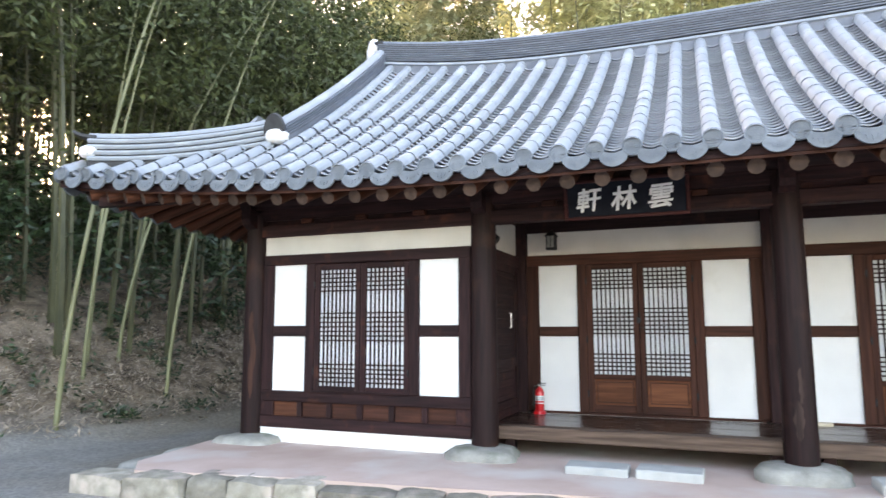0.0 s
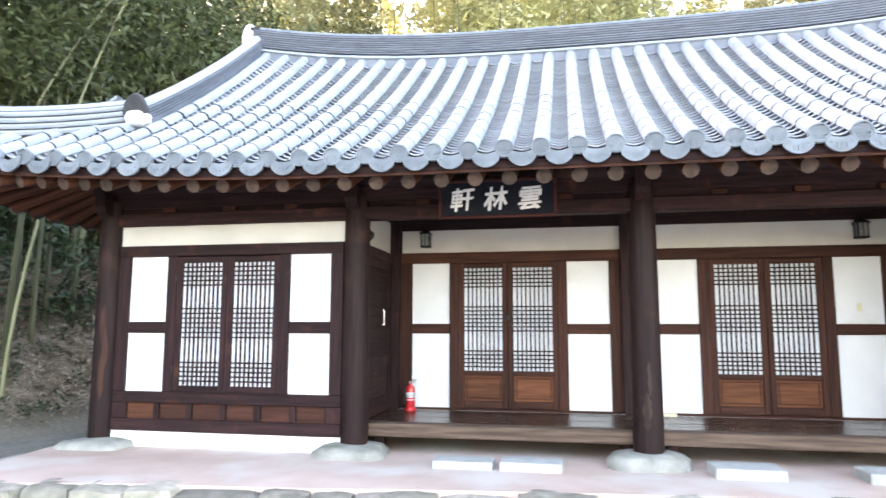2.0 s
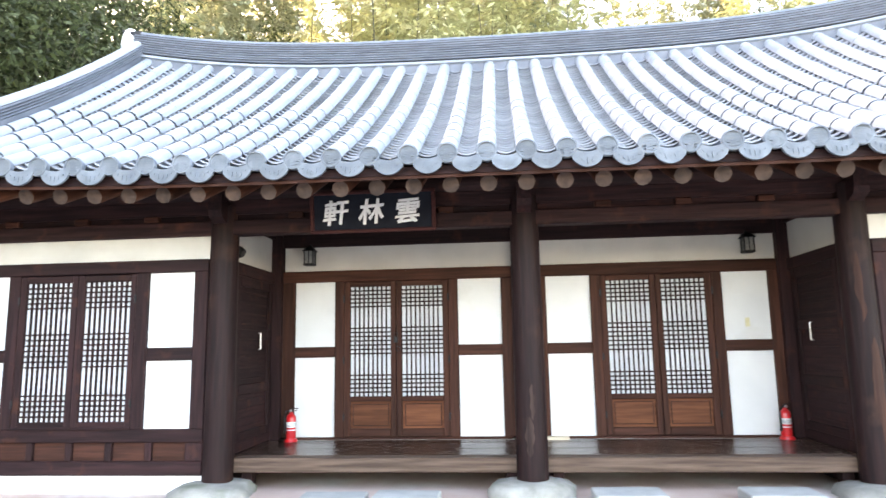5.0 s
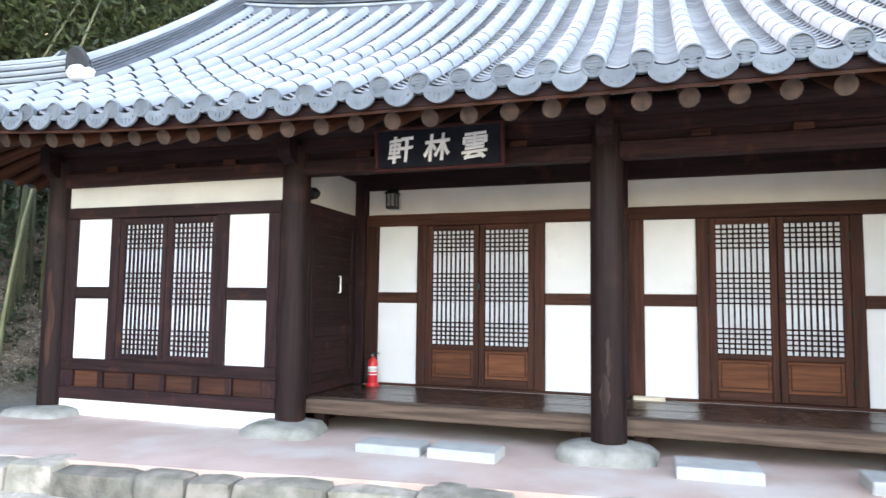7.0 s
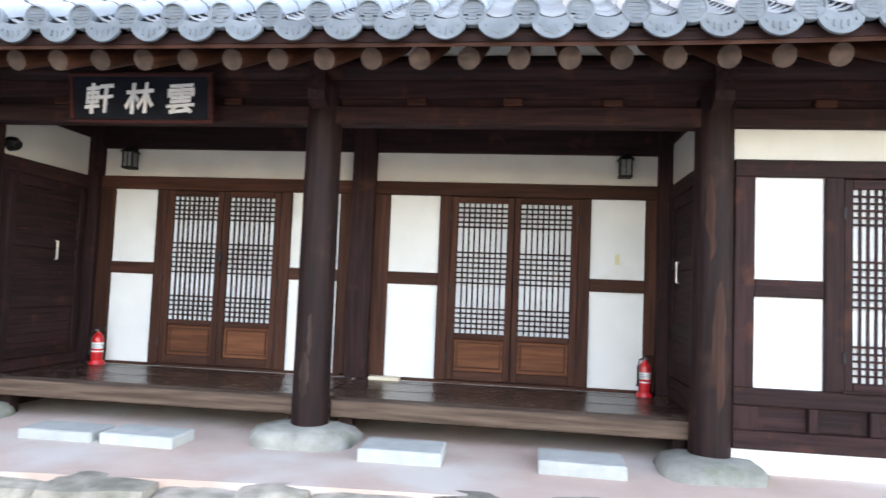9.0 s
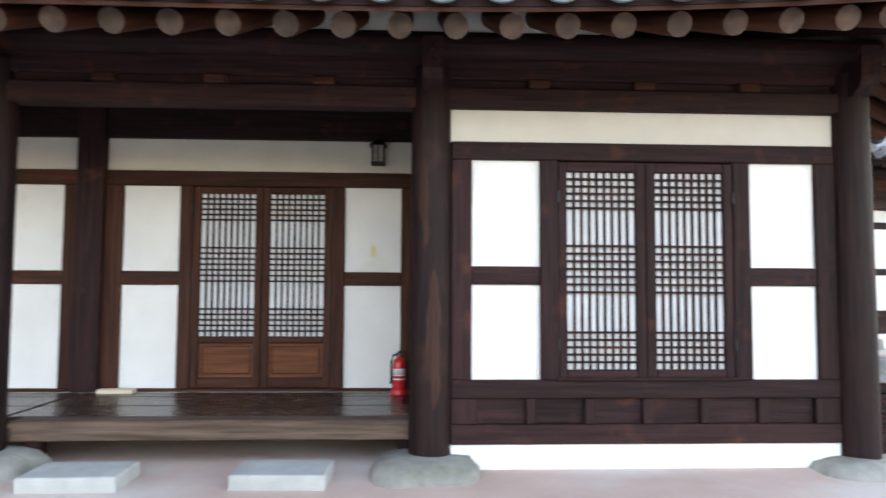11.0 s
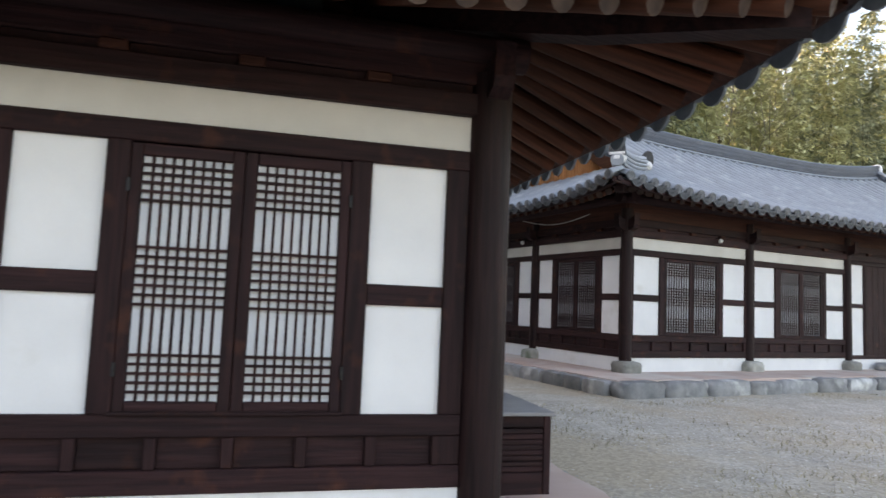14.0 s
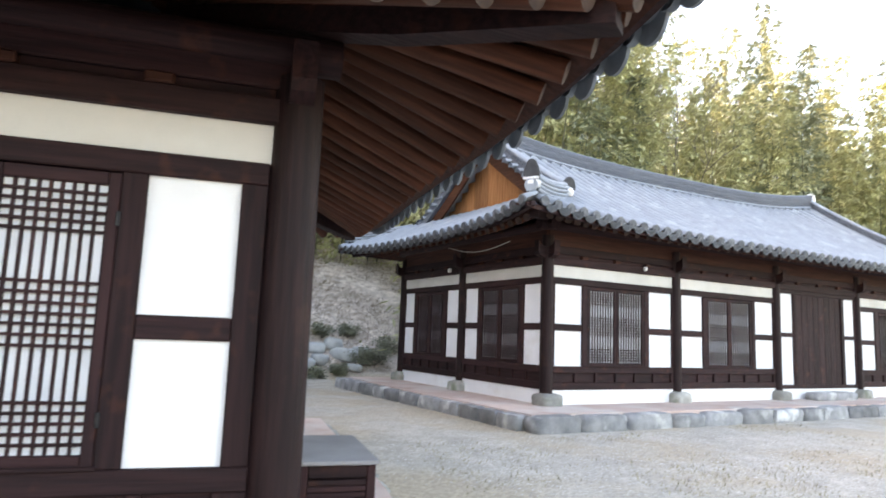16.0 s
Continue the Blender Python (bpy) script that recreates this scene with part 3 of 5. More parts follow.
def ridges(house, R):
    """Main ridge of thin stacked courses, gable ridges and hip ridges, with limed ends and end tiles."""
    Zu = Vector((0, 0, 1))
    main = []
    for i in range(25):
        x = -R.rx - 0.05 + (2 * R.rx + 0.1) * i / 24
        base = R.at("S", max(-R.rx, min(R.rx, x)), R.run - 0.1).z + 0.03 + 0.10 * abs(x / R.rx) ** 4
        main.append((Vector((x, R.ry, base - 0.02)), Vector((0, 1, 0)), Zu))
    ridge = part("ridge", Geo().sweep(main, course(0.17, -0.12, 0.07)), RIDGETILE, house, "ridge of thin stacked grey tile courses", True)
    part("ridge_course", Geo().sweep(main, rounded(0.20, 0.04, 0.09) + [(-0.17, 0.02), (0.17, 0.02)]), TILE, ridge, "", True)
    for i in range(8):
        z = 0.125 + i * 0.042
        part("ridge_course", Geo().sweep(main, course(0.165 - 0.004 * i, z, z + 0.023)), RIDGETILE, ridge)
    part("ridge_core", Geo().sweep(main, course(0.125, 0.05, 0.46)), BLACKTILE, ridge)
    part("ridge_cap", Geo().sweep(main, rounded(0.115, 0.455, 0.085) + [(-0.10, 0.445), (0.10, 0.445)]), ENDTILE, ridge, "", True)
    for sx in (-1, 1):
        p = main[0][0] if sx < 0 else main[-1][0]
        part("ridge_end", stone_mesh(0.22, 0.34, 0.62, MORTAR, 3 + sx, 0.16, 3.0), MORTAR, ridge, "lump of white lime", loc=p + Vector((sx * 0.13, 0, 0.28)))
        tip = Geo().sweep([(p + Vector((sx * q, 0, 0.44 + 1.1 * q * q)), Vector((0, 1, 0)), Zu) for q in (-0.1, 0.05, 0.15, 0.22)], course(0.13, 0, 0.05))
        part("end_tile", tip, BLACKTILE, ridge, "upturned end tile")
        for sy in (-1, 1):
            kind = "S" if sy < 0 else "N"
            sgn = sx if sy < 0 else -sx
            # gable ridge
            path = []
            top_d = R.run - 0.05
            low_d = 1.20
            for i in range(13):
                d = top_d + (low_d - top_d) * i / 12
                q = R.at(kind, sgn * R.rx, d)
                path.append((q + Vector((0, 0, 0.02)), Vector((1, 0, 0)), Zu))
            gr = part("gable_ridge", Geo().sweep(path, course(0.13, -0.10, 0.10)), RIDGETILE, house, "descending ridge of stacked tile courses", True)
            for i in range(4):
                part("ridge_course", Geo().sweep(path, course(0.135, 0.115 + i * 0.042, 0.138 + i * 0.042)), RIDGETILE, gr)
            part("ridge_core", Geo().sweep(path, course(0.10, 0.05, 0.28)), BLACKTILE, gr)
            part("ridge_cap", Geo().sweep(path, rounded(0.105, 0.277, 0.085) + [(-0.09, 0.267), (0.09, 0.267)]), TILE, gr, "", True)
            foot = path[-1][0]
            tangent = (path[-1][0] - path[-2][0]).normalized()
            part("lime_end", stone_mesh(0.30, 0.26, 0.20, MORTAR, 11 + sx + 2 * sy, 0.18, 3.0), MORTAR, gr, "lump of white lime", loc=foot + tangent * 0.03 + Vector((0, 0, 0.12)))
            face = Geo()
            n = 10
            prof = [(0.17 * math.cos(math.pi * k / n), 0.06 + 0.26 * math.sin(math.pi * k / n)) for k in range(n + 1)]
            o = foot + tangent * 0.10 + Vector((0, 0, 0.14))
            lean = Vector((0, tangent.y * 0.25, 1)).normalized()
            face.sweep([(o, Vector((1, 0, 0)), lean), (o - tangent * 0.05, Vector((1, 0, 0)), lean)], prof)
            part("end_tile", face, BLACKTILE, gr, "dark round-topped end tile", True)
            # hip ridge
            corner = Vector((sx * (R.cx - 0.30), R.ry + sy * (R.cy - 0.26), 0))
            start = Vector((sx * (R.rx + 0.16), R.ry + sy * (R.ry + 0.13), 0))
            hip = []
            side = (corner - start).normalized().cross(Zu)
            for i in range(10):
                k = 0.03 + 0.97 * i / 9
                q = start.lerp(corner, k)
                s = q.x if sy < 0 else -q.x
                d = R.eave(kind, s)[0] - abs(q.y - R.ry)
                z = R.eave(kind, s)[1] + R.climb(kind, s, max(0, d))
                q.z = z + 0.04 + 0.13 * k**2.5
                hip.append((q, side, Zu))
            hr = part("hip_ridge", Geo().sweep(hip, course(0.095, -0.14, 0.24)), BLACKTILE, house, "hip ridge of stacked tile courses", True)
            for i in range(4):
                z = -0.075 + i * 0.078
                part("ridge_course", Geo().sweep(hip, [(-0.12, z), (0.12, z), (0.135, z + 0.03), (0.12, z + 0.056), (-0.12, z + 0.056), (-0.135, z + 0.03)]), TILE, hr, "", True)
            part("ridge_cap", Geo().sweep(hip, rounded(0.10, 0.235, 0.08) + [(-0.085, 0.225), (0.085, 0.225)]), TILE, hr, "", True)
            e = hip[-1][0]
            out = (corner - start).normalized()
            part("lime_end", stone_mesh(0.26, 0.26, 0.17, MORTAR, 21 + sx + 2 * sy, 0.15, 3.0), MORTAR, hr, "lump of white lime", loc=e + Vector((0, 0, 0.06)) - out * 0.02)
            if R.round_ends:
                n = 10
                prof = [(0.16 * math.cos(math.pi * k / n), 0.13 + 0.38 * math.sin(math.pi * k / n)) for k in range(n + 1)]
                face = Geo().sweep([(e + out * 0.10, side, Zu), (e + out * 0.04, side, Zu)], prof)
                part("end_tile", face, BLACKTILE, hr, "dark round-topped end tile", True)
                face = Geo().tube([e + out * 0.05 + Vector((0, 0, 0.02)), e + out * 0.12 + Vector((0, 0, 0.02))], [0.125, 0.12], 18)
                part("round_tile", face, TILE, hr, "grey round tile end", True)
                band = [(e + out * q, side, Zu) for q in (0.05, 0.125)]
                part("lime_band", Geo().sweep(band, course(0.15, 0.125, 0.165)), MORTAR, hr, "white lime band")
                part("lime_patch", Geo().sweep([(e + out * q, side, Zu) for q in (0.10, 0.135)], course(0.055, 0.03, 0.10)), MORTAR, hr, "white lime patch")
                continue
            tipp = Geo().sweep([(e + out * q + Vector((0, 0, 0.23 + 1.6 * max(0, q) ** 2)), side, Zu) for q in (-0.1, 0.03, 0.12, 0.19)], course(0.11, 0, 0.04))
            part("end_tile", tipp, BLACKTILE, hr, "upturned end tile")


def gables(house, R):
    for sx in (-1, 1):
        x = sx * (R.rx - 0.32)
        base = R.at("E", 0, R.eave("E", 0)[0] - abs(x)).z - 0.1
        n = 17
        wall = None
        for i in range(n):
            ya, yb = -R.ry * 0.86 + i * R.ry * 1.72 / n, -R.ry * 0.86 + (i + 1) * R.ry * 1.72 / n
            mid = (ya + yb) / 2
            top = R.at("S", R.rx, R.run - 0.0 - abs(mid)).z - 0.16
            if top - base < 0.05:
                continue
            ob = block("gable_wall" if wall is None else "plank", wall or house, GABLEWOOD,
                       x - 0.02, x + 0.02, R.ry + ya + 0.004, R.ry + yb - 0.004, base, top, 0.004, "bare orange-brown plank gable" if wall is None else "")
            wall = wall or ob
        for sy in (-1, 1):
            kind, sgn = ("S", sx) if sy < 0 else ("N", -sx)
            path = []
            for i in range(10):
                d = R.run - 0.02 + (1.2 - R.run) * i / 9
                path.append((R.at(kind, sgn * R.rx, d) + Vector((sx * 0.02, 0, 0)), Vector((1, 0, 0)), Vector((0, 0, 1))))
            part("bargeboard", Geo().sweep(path, course(0.03, -0.48, -0.11)), ORANGEWOOD["y"], house, "curved red-brown bargeboard")
            n = 11
            for i in range(n):
                d = R.run - 0.2 + (1.45 - R.run) * i / n
                q = R.at(kind, sgn * R.rx, d, 0.03)
                oriented("verge_tile", COVER_TILE, house, q + Vector((sx * 0.30, 0, -0.03)), Vector((0, sx, 0)), Vector((-sx, 0, 0.06)).normalized(), Vector((0.06 * sx, 0, 1)).normalized())


# ---- timber frame under the eaves ----
def rafters(house, R):
    """Round rafters: straight along the sides, fanned at the corners, boards over them, lime between them at the wall."""
    SL = 0.47
    for kind in "SENW":
        L, E = R.slope(kind)
        wall = R.ry if kind in "NS" else R.hx
        lim = (R.hx if kind in "NS" else R.ry) - 0.75
        n = int(lim / 0.345)
        st = 0.345
        lim = n * st
        ends = []
        for i in range(-n, n + 1):
            ends.append((i * st, i * st))
        fan = max(5, round((L - 0.22 - lim) / 0.36)) if kind in "EW" else 9
        for sg in (-1, 1):
            for j in range(1, fan + 1):
                k = j / (fan + 0.6)
                ends.append((sg * (lim + k * (L - 0.22 - lim)), sg * (lim + 0.02 * j)))
        ends.sort()
        tuck = R.tuck + (0.12 if kind in "EW" and not R.round_ends else 0.0)
        lines = []
        for s_out, s_in in ends:
            out, z = R.eave(kind, s_out)
            o = R.turn(kind, s_out, out - tuck, z - 0.248 + (tuck - 0.18) * SL)
            inner = wall - 1.15
            run = math.hypot(out - 0.18 - inner, s_out - s_in)
            i_ = R.turn(kind, s_in, inner, z - 0.248 + SL * (out - 0.18 - inner) - (z - R.z0 - R.lift) * 0.8)
            lines.append((o, i_))
        me = None
        for o, i_ in lines:
            d = i_ - o
            me = Geo().tube([(0, 0, 0), (d.length, 0, 0)], [0.078, 0.082], 12).mesh("rafter", RAFTERWOOD, True)
            me.materials.append(ENDGRAIN)
            for p in me.polygons:
                if len(p.vertices) > 4:
                    p.material_index = 1
            x = d.normalized()
            y = Vector((0, 0, 1)).cross(x).normalized()
            oriented("rafter", me, house, o, x, y, x.cross(y))
        deck = Geo()
        up = Vector((0, 0, 0.095))
        rim = []
        for o, i_ in lines:
            e = o - (i_ - o).normalized() * (tuck - 0.05 if kind in "NS" else tuck - 0.14)
            rim.append([e + up, i_ + up, i_ + up * 1.3, e + up * 1.3])
        m = len(rim)
        deck.add([q for r4 in rim for q in r4], [(4 * i + k, 4 * i + (k + 1) % 4, 4 * i + 4 + (k + 1) % 4, 4 * i + 4 + k) for i in range(m - 1) for k in range(4)])
        part("soffit", deck, REDWOOD["x"], house, "dark red-brown boards over the rafters")
        steps = 44
        path = []
        for i in range(steps + 1):
            s = -L + 0.04 + (2 * L - 0.08) * i / steps
            out, z = R.eave(kind, s)
            a, b, n_ = R.axes(kind, s, 0.05)
            path.append((R.turn(kind, s, out - (0.09 if kind in "NS" else 0.15), z - (0.15 if kind in "NS" else 0.125 if R.round_ends else 0.10)), Vector((0, 0, 1)).cross(a), Vector((0, 0, 1))))
        part("fascia", Geo().sweep(path, course(0.03 if kind in "NS" else 0.05, -0.025, 0.055)), WOOD["x"], house, "dark board under the tile ends")
        lime = Geo()
        w = wall + 0.03
        le = lim - (1.2 if kind == "S" else 0.2)
        lo = [R.turn(kind, s, w, R.z0 + R.lift + 0.139) for s in (-le, le)]
        hi = [R.turn(kind, s, w, R.z0 + R.lift + 0.354) for s in (-le, le)]
        lo2 = [R.turn(kind, s, w - 0.08, R.z0 + R.lift + 0.139) for s in (-le, le)]
        hi2 = [R.turn(kind, s, w - 0.08, R.z0 + R.lift + 0.354) for s in (-le, le)]
        lime.add(lo + hi + lo2 + hi2, [(0, 1, 3, 2), (4, 6, 7, 5), (0, 4, 5, 1), (2, 3, 7, 6), (0, 2, 6, 4), (1, 5, 7, 3)])
        part("lime_filling", lime, PLASTER, house, "white lime between the rafters")
    # hip rafters
    for sx in (-1, 1):
        for sy in (-1, 1):
            tip = Vector((sx * (R.cx - 0.42), R.ry + sy * (R.cy - 0.36), R.z0 + R.lift))
            root = Vector((sx * (R.hx - 0.9), R.ry + sy * (R.ry - 0.9), R.z0 + R.lift + 0.6))
            d = (tip - root).normalized()
            side = d.cross(Vector((0, 0, 1))).normalized()
            mid = root.lerp(tip, 0.6) - Vector((0, 0, 0.07))
            path = [(p, side, Vector((0, 0, 1))) for p in (root, mid, tip)]
            part("hip_rafter", Geo().sweep(path, course(0.09, -0.12, 0.06)), WOOD["x"], house, "heavy dark corner rafter")


def column(house, x, y, z0, foot, top=3.32, fat=1.0):
    g = Geo().tube([(0, 0, 0), (0, 0, 0.9), (0, 0, 1.8), (0, 0, top - foot)], [0.162 * fat, 0.160 * fat, 0.157 * fat, 0.152 * fat], 20)
    me = g.mesh("column", COLUMNWOOD, True)
    return part("column", me, COLUMNWOOD, house, "dark weathered round timber column", loc=(x, y, foot + z0))


def frame_beams(house, cols, y, z0, out, rise=0.0):
    """Tie beam, bearing blocks, bracket board and purlin along a wall line."""
    a, b = cols[0], cols[-1]
    for xa, xb in zip(cols[:-1], cols[1:]):
        block("tie_beam", house, WOOD, xa, xb, y - 0.085, y + 0.085, 3.00 + z0, 3.165 + z0, 0.012)
        n = 3
        for i in range(n):
            c = xa + (i + 1) * (xb - xa) / (n + 1)
            block("bearing_block", house, REDWOOD["x"], c - 0.085, c + 0.085, y - 0.09, y + 0.09, 3.165 + z0, 3.235 + z0, 0.012)
        block("infill_board", house, WOOD, xa, xb, y - 0.02, y + 0.02, 3.165 + z0, 3.235 + z0, 0)
        block("bracket_board", house, WOOD, xa, xb, y - 0.065, y + 0.065, 3.235 + z0, 3.40 + z0, 0.01)
    if rise:
        block("upper_wall", house, REDWOOD, a, b, y - 0.04, y + 0.04, 3.40 + z0, 3.40 + rise + z0)
    part("purlin", Geo().tube([(a - 0.25, y, 3.50 + rise + z0), (b + 0.25, y, 3.50 + rise + z0)], [0.125, 0.125], 14), WOOD["x"], house, "", True)
    for c in cols:
        g = Geo().sweep([((c, y + out * q, 3.24 + z0 + dz), Vector((1, 0, 0)), Vector((0, 0, 1))) for q, dz in ((-0.25, 0), (0.16, 0), (0.27, 0.05), (0.30, 0.12))], course(0.075, -0.12, 0.12))
        part("bracket", g, WOOD["y"], house, "dark carved timber bracket")


# ---- the main house ----
COLS = [-6.68, -3.33, 0.0, 3.33, 6.68]
DEPTH = 5.9
FLOOR_Z = 0.235
main = empty("house", Matrix.Identity(4), "traditional timber house with white panels and grey tile roof", "house")
R1 = Roof(6.68, DEPTH, 0.0)
tops = {-6.68: 0.33, -3.33: 0.37, 0.0: 0.385, 3.33: 0.36, 6.68: 0.315}
for cx in COLS:
    column(main, cx, 0.0, 0.0, tops[cx] - 0.03)
for cx in (-6.68, 6.68):
    for cy in (DEPTH / 2, DEPTH):
        column(main, cx, cy, 0.0, 0.30)
front_bay(main, COLS[0], COLS[1], 0.0, 0.0, 0.2, boards=(0,))
front_bay(main, COLS[3], COLS[4], 0.0, 0.0, 0.2)
porch_bay(main, -3.013, -2.470, -0.840, -0.278, -3.17, -0.12, 1.59, 0.0, True)
porch_bay(main, 0.300, 0.862, 2.497, 3.064, 0.13, 3.20, 1.59, 0.0, False)
block("inner_post", main, WOOD, -0.13, 0.13, 1.47, 1.70, 0.58, 3.5)
frame_beams(main, COLS, 0.0, 0.0, -1)


def scar(x, y, z0, z1, mid, half, r, material, seed, label):
    """A worn streak on a round column: a thin uneven skin."""
    n, m = 14, 5
    vs = []
    for i in range(n + 1):
        k = i / n
        w = half * (math.sin(math.pi * k) ** 0.6) * (0.7 + 0.6 * noise.noise((k * 5, seed, 0)) + 0.3) + 0.01
        c = mid + 0.25 * noise.noise((k * 3, seed + 9, 0))
        for j in range(m):
            a_ = c + w * (2 * j / (m - 1) - 1)
            vs.append((x + r * math.cos(a_), y + r * math.sin(a_), z0 + k * (z1 - z0)))
    g = Geo().add(vs, [(i * m + j, i * m + j + 1, (i + 1) * m + j + 1, (i + 1) * m + j) for i in range(n) for j in range(m - 1)])
    part("worn_streak", g, material, main, label, True)


SCAR = wood("worn_pale_wood", (0.014, 0.0085, 0.0080), (0.062, 0.038, 0.032), "z", 0.75)
RUST = wood("rubbed_red_wood", (0.024, 0.0105, 0.0080), (0.072, 0.030, 0.0205), "z", 0.65)
scar(0.0, 0.0, 0.62, 1.02, radians(-97), 0.26, 0.1635, SCAR, 1, "pale worn streak")
scar(0.0, 0.0, 0.98, 1.34, radians(-84), 0.13, 0.1630, SCAR, 2, "pale worn streak")
scar(3.33, 0.0, 0.70, 1.75, radians(-82), 0.30, 0.1630, RUST, 3, "reddish rubbed streak")
scar(3.33, 0.0, 1.9, 2.6, radians(-110), 0.2, 0.1610, RUST, 4, "reddish rubbed streak")
scar(-6.68, 0.0, 0.8, 2.0, radians(-70), 0.25, 0.1625, RUST, 5, "reddish rubbed streak")
# side walls of the recess
for sx in (-1, 1):
    X = lambda a, b: (sx * a, sx * b) if sx > 0 else (sx * b, sx * a)
    xa, xb = X(3.30, 3.42)
    block("inner_post", main, WOOD, *X(3.18, 3.40), 1.46, 1.70, 0.58, 3.5)
    block("side_wall", main, WOOD["z"], xa, xb, 0.10, 0.30, 0.58, 2.72)
    block("side_sill", main, WOOD, xa, xb, 0.30, 1.47, 0.58, 0.70)
    block("side_lintel", main, WOOD, *X(3.275, 3.42), 0.10, 1.47, 2.60, 2.745)
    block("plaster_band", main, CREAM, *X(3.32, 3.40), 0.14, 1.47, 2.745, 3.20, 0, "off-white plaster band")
    block("side_beam", main, WOOD, *X(3.27, 3.43), 0.10, 1.47, 3.20, 3.5)
    door = block("side_door", main, WOOD, *X(3.29, 3.36), 0.30, 0.40, 0.70, 2.60, 0.008, "dark timber side door with a bright handle")
    block("stile", door, WOOD, *X(3.29, 3.36), 1.33, 1.43, 0.70, 2.60)
    for za, zb in ((0.70, 0.80), (1.22, 1.34), (1.86, 1.98), (2.48, 2.60)):
        block("rail", door, WOOD, *X(3.292, 3.358), 0.40, 1.33, za, zb)
    for za, zb in ((0.80, 1.22), (1.34, 1.86), (1.98, 2.48)):
        block("door_panel", door, WOOD, *X(3.32, 3.345), 0.40, 1.33, za, zb, 0.003)
        for kk in range(4):
            zz = za + 0.06 + kk * (zb - za - 0.12) / 3
            block("moulding", door, WOOD, *X(3.310, 3.322), 0.44, 1.29, zz - 0.008, zz + 0.008, 0.003)
    hx_ = sx * 3.265
    part("door_handle", Geo().tube([(sx * 3.29, 0.98, 1.74), (hx_, 0.98, 1.74), (hx_, 0.98, 1.94), (sx * 3.29, 0.98, 1.94)], [0.011] * 4, 8), STEEL, door, "bright steel pull handle")
    # outer side walls and back
    wxa, wxb = X(6.60, 6.74)
    block("side_wall", main, PLASTER, wxa, wxb, 0.10, DEPTH, 0.2, 3.02, 0)
    for za, zb in ((0.425, 0.572), (0.768, 0.908), (1.635, 1.776), (2.605, 2.745), (3.0, 3.4)):
        block("rail", main, WOOD, *X(6.58, 6.76), 0.12, DEPTH - 0.12, za, zb)
block("back_wall", main, PLASTER, -6.6, 6.6, DEPTH - 0.06, DEPTH + 0.06, 0.2, 3.6, 0)
block("inner_wall", main, WOOD, -3.3, 3.3, 1.70, 1.78, 0.2, 4.2, 0)
block("foundation", main, CREAM, -3.3, 3.3, 1.50, 1.62, 0.2, 0.575, 0)
for sx in (-1, 1):
    block("foundation", main, WOOD, *((3.30, 3.42) if sx > 0 else (-3.42, -3.30)), 0.14, 1.5, 0.2, 0.575, 0)
part("inner_ceiling", Geo().box(-5.5, 5.5, 1.80, DEPTH - 1.6, 4.35, 4.40), WOOD["x"], main)
rafters(main, R1)
tile_roof(main, R1, "S")
ridges(main, R1)
gables(main, R1)

# raised wooden porch floors
for x0, x1, g0, g1 in ((-3.20, -0.15, 0.09, 0.13), (0.15, 3.20, 0.13, 0.09)):
    deck = empty("porch_floor", Matrix.Translation((x0, 0.08, 0.43)), "worn polished dark plank porch floor between the columns", "porch floor", "porch floors")
    block("front_beam", deck, EDGEWOOD, 0, x1 - x0, 0.0, 0.20, 0.0, 0.152, 0.012, "weathered front beam with open grain")
    n = 5
    w = (1.385 - 0.20) / n
    for i in range(n):
        block("plank", deck, FLOORWOOD, -g0, x1 - x0 + g1, 0.203 + i * w, 0.20 + (i + 1) * w, 0.085, 0.150 - 0.002 * (i % 2), 0.004)
    for k in range(2):
        xx = 0.06 + k * (x1 - x0 - 0.18)
        block("support_post", deck, WOOD, xx, xx + 0.12, 0.10, 0.22, -0.195, 0.0, 0.006)

# white stub of wood on the floor
ob = part("wood_offcut", box_mesh(0.34, 0.10, 0.04, mat("pale_bare_wood", (0.5, 0.42, 0.32), (0.68, 0.60, 0.48), 0.8, (3, 30, 30)), 0.004), None, None, loc=(0.34, 1.44, 0.598))
tagged(ob, "pale bare wood offcut lying on the porch floor", "wood piece")

# terrace: a cement floor behind a kerb of fieldstones
EDGE = [(-7.35, -2.15), (-6.6, -2.12), (-5.0, -1.85), (-3.5, -1.72), (-2.0, -1.50), (-0.7, -1.36), (0.6, -1.22), (2.0, -1.14), (3.6, -1.12), (5.4, -1.20), (6.8, -1.32), (7.75, -1.30)]


def edge_y(x):
    for (xa, ya), (xb, yb) in zip(EDGE[:-1], EDGE[1:]):
        if xa <= x <= xb:
            return ya + (yb - ya) * (x - xa) / (xb - xa)
    return EDGE[0][1] if x < EDGE[0][0] else EDGE[-1][1]


def terrace_top(name, outline, z, material, label, depth=0.5):
    n = len(outline)
    g = Geo().add([(x, y, zz) for zz in (z, z - depth) for x, y in outline], [tuple(range(n)), tuple(range(2 * n - 1, n - 1, -1))] + [(k, (k + 1) % n, n + (k + 1) % n, n + k) for k in range(n)])
    return tagged(part(name, g, material, None), label, "terrace", kind="structure")


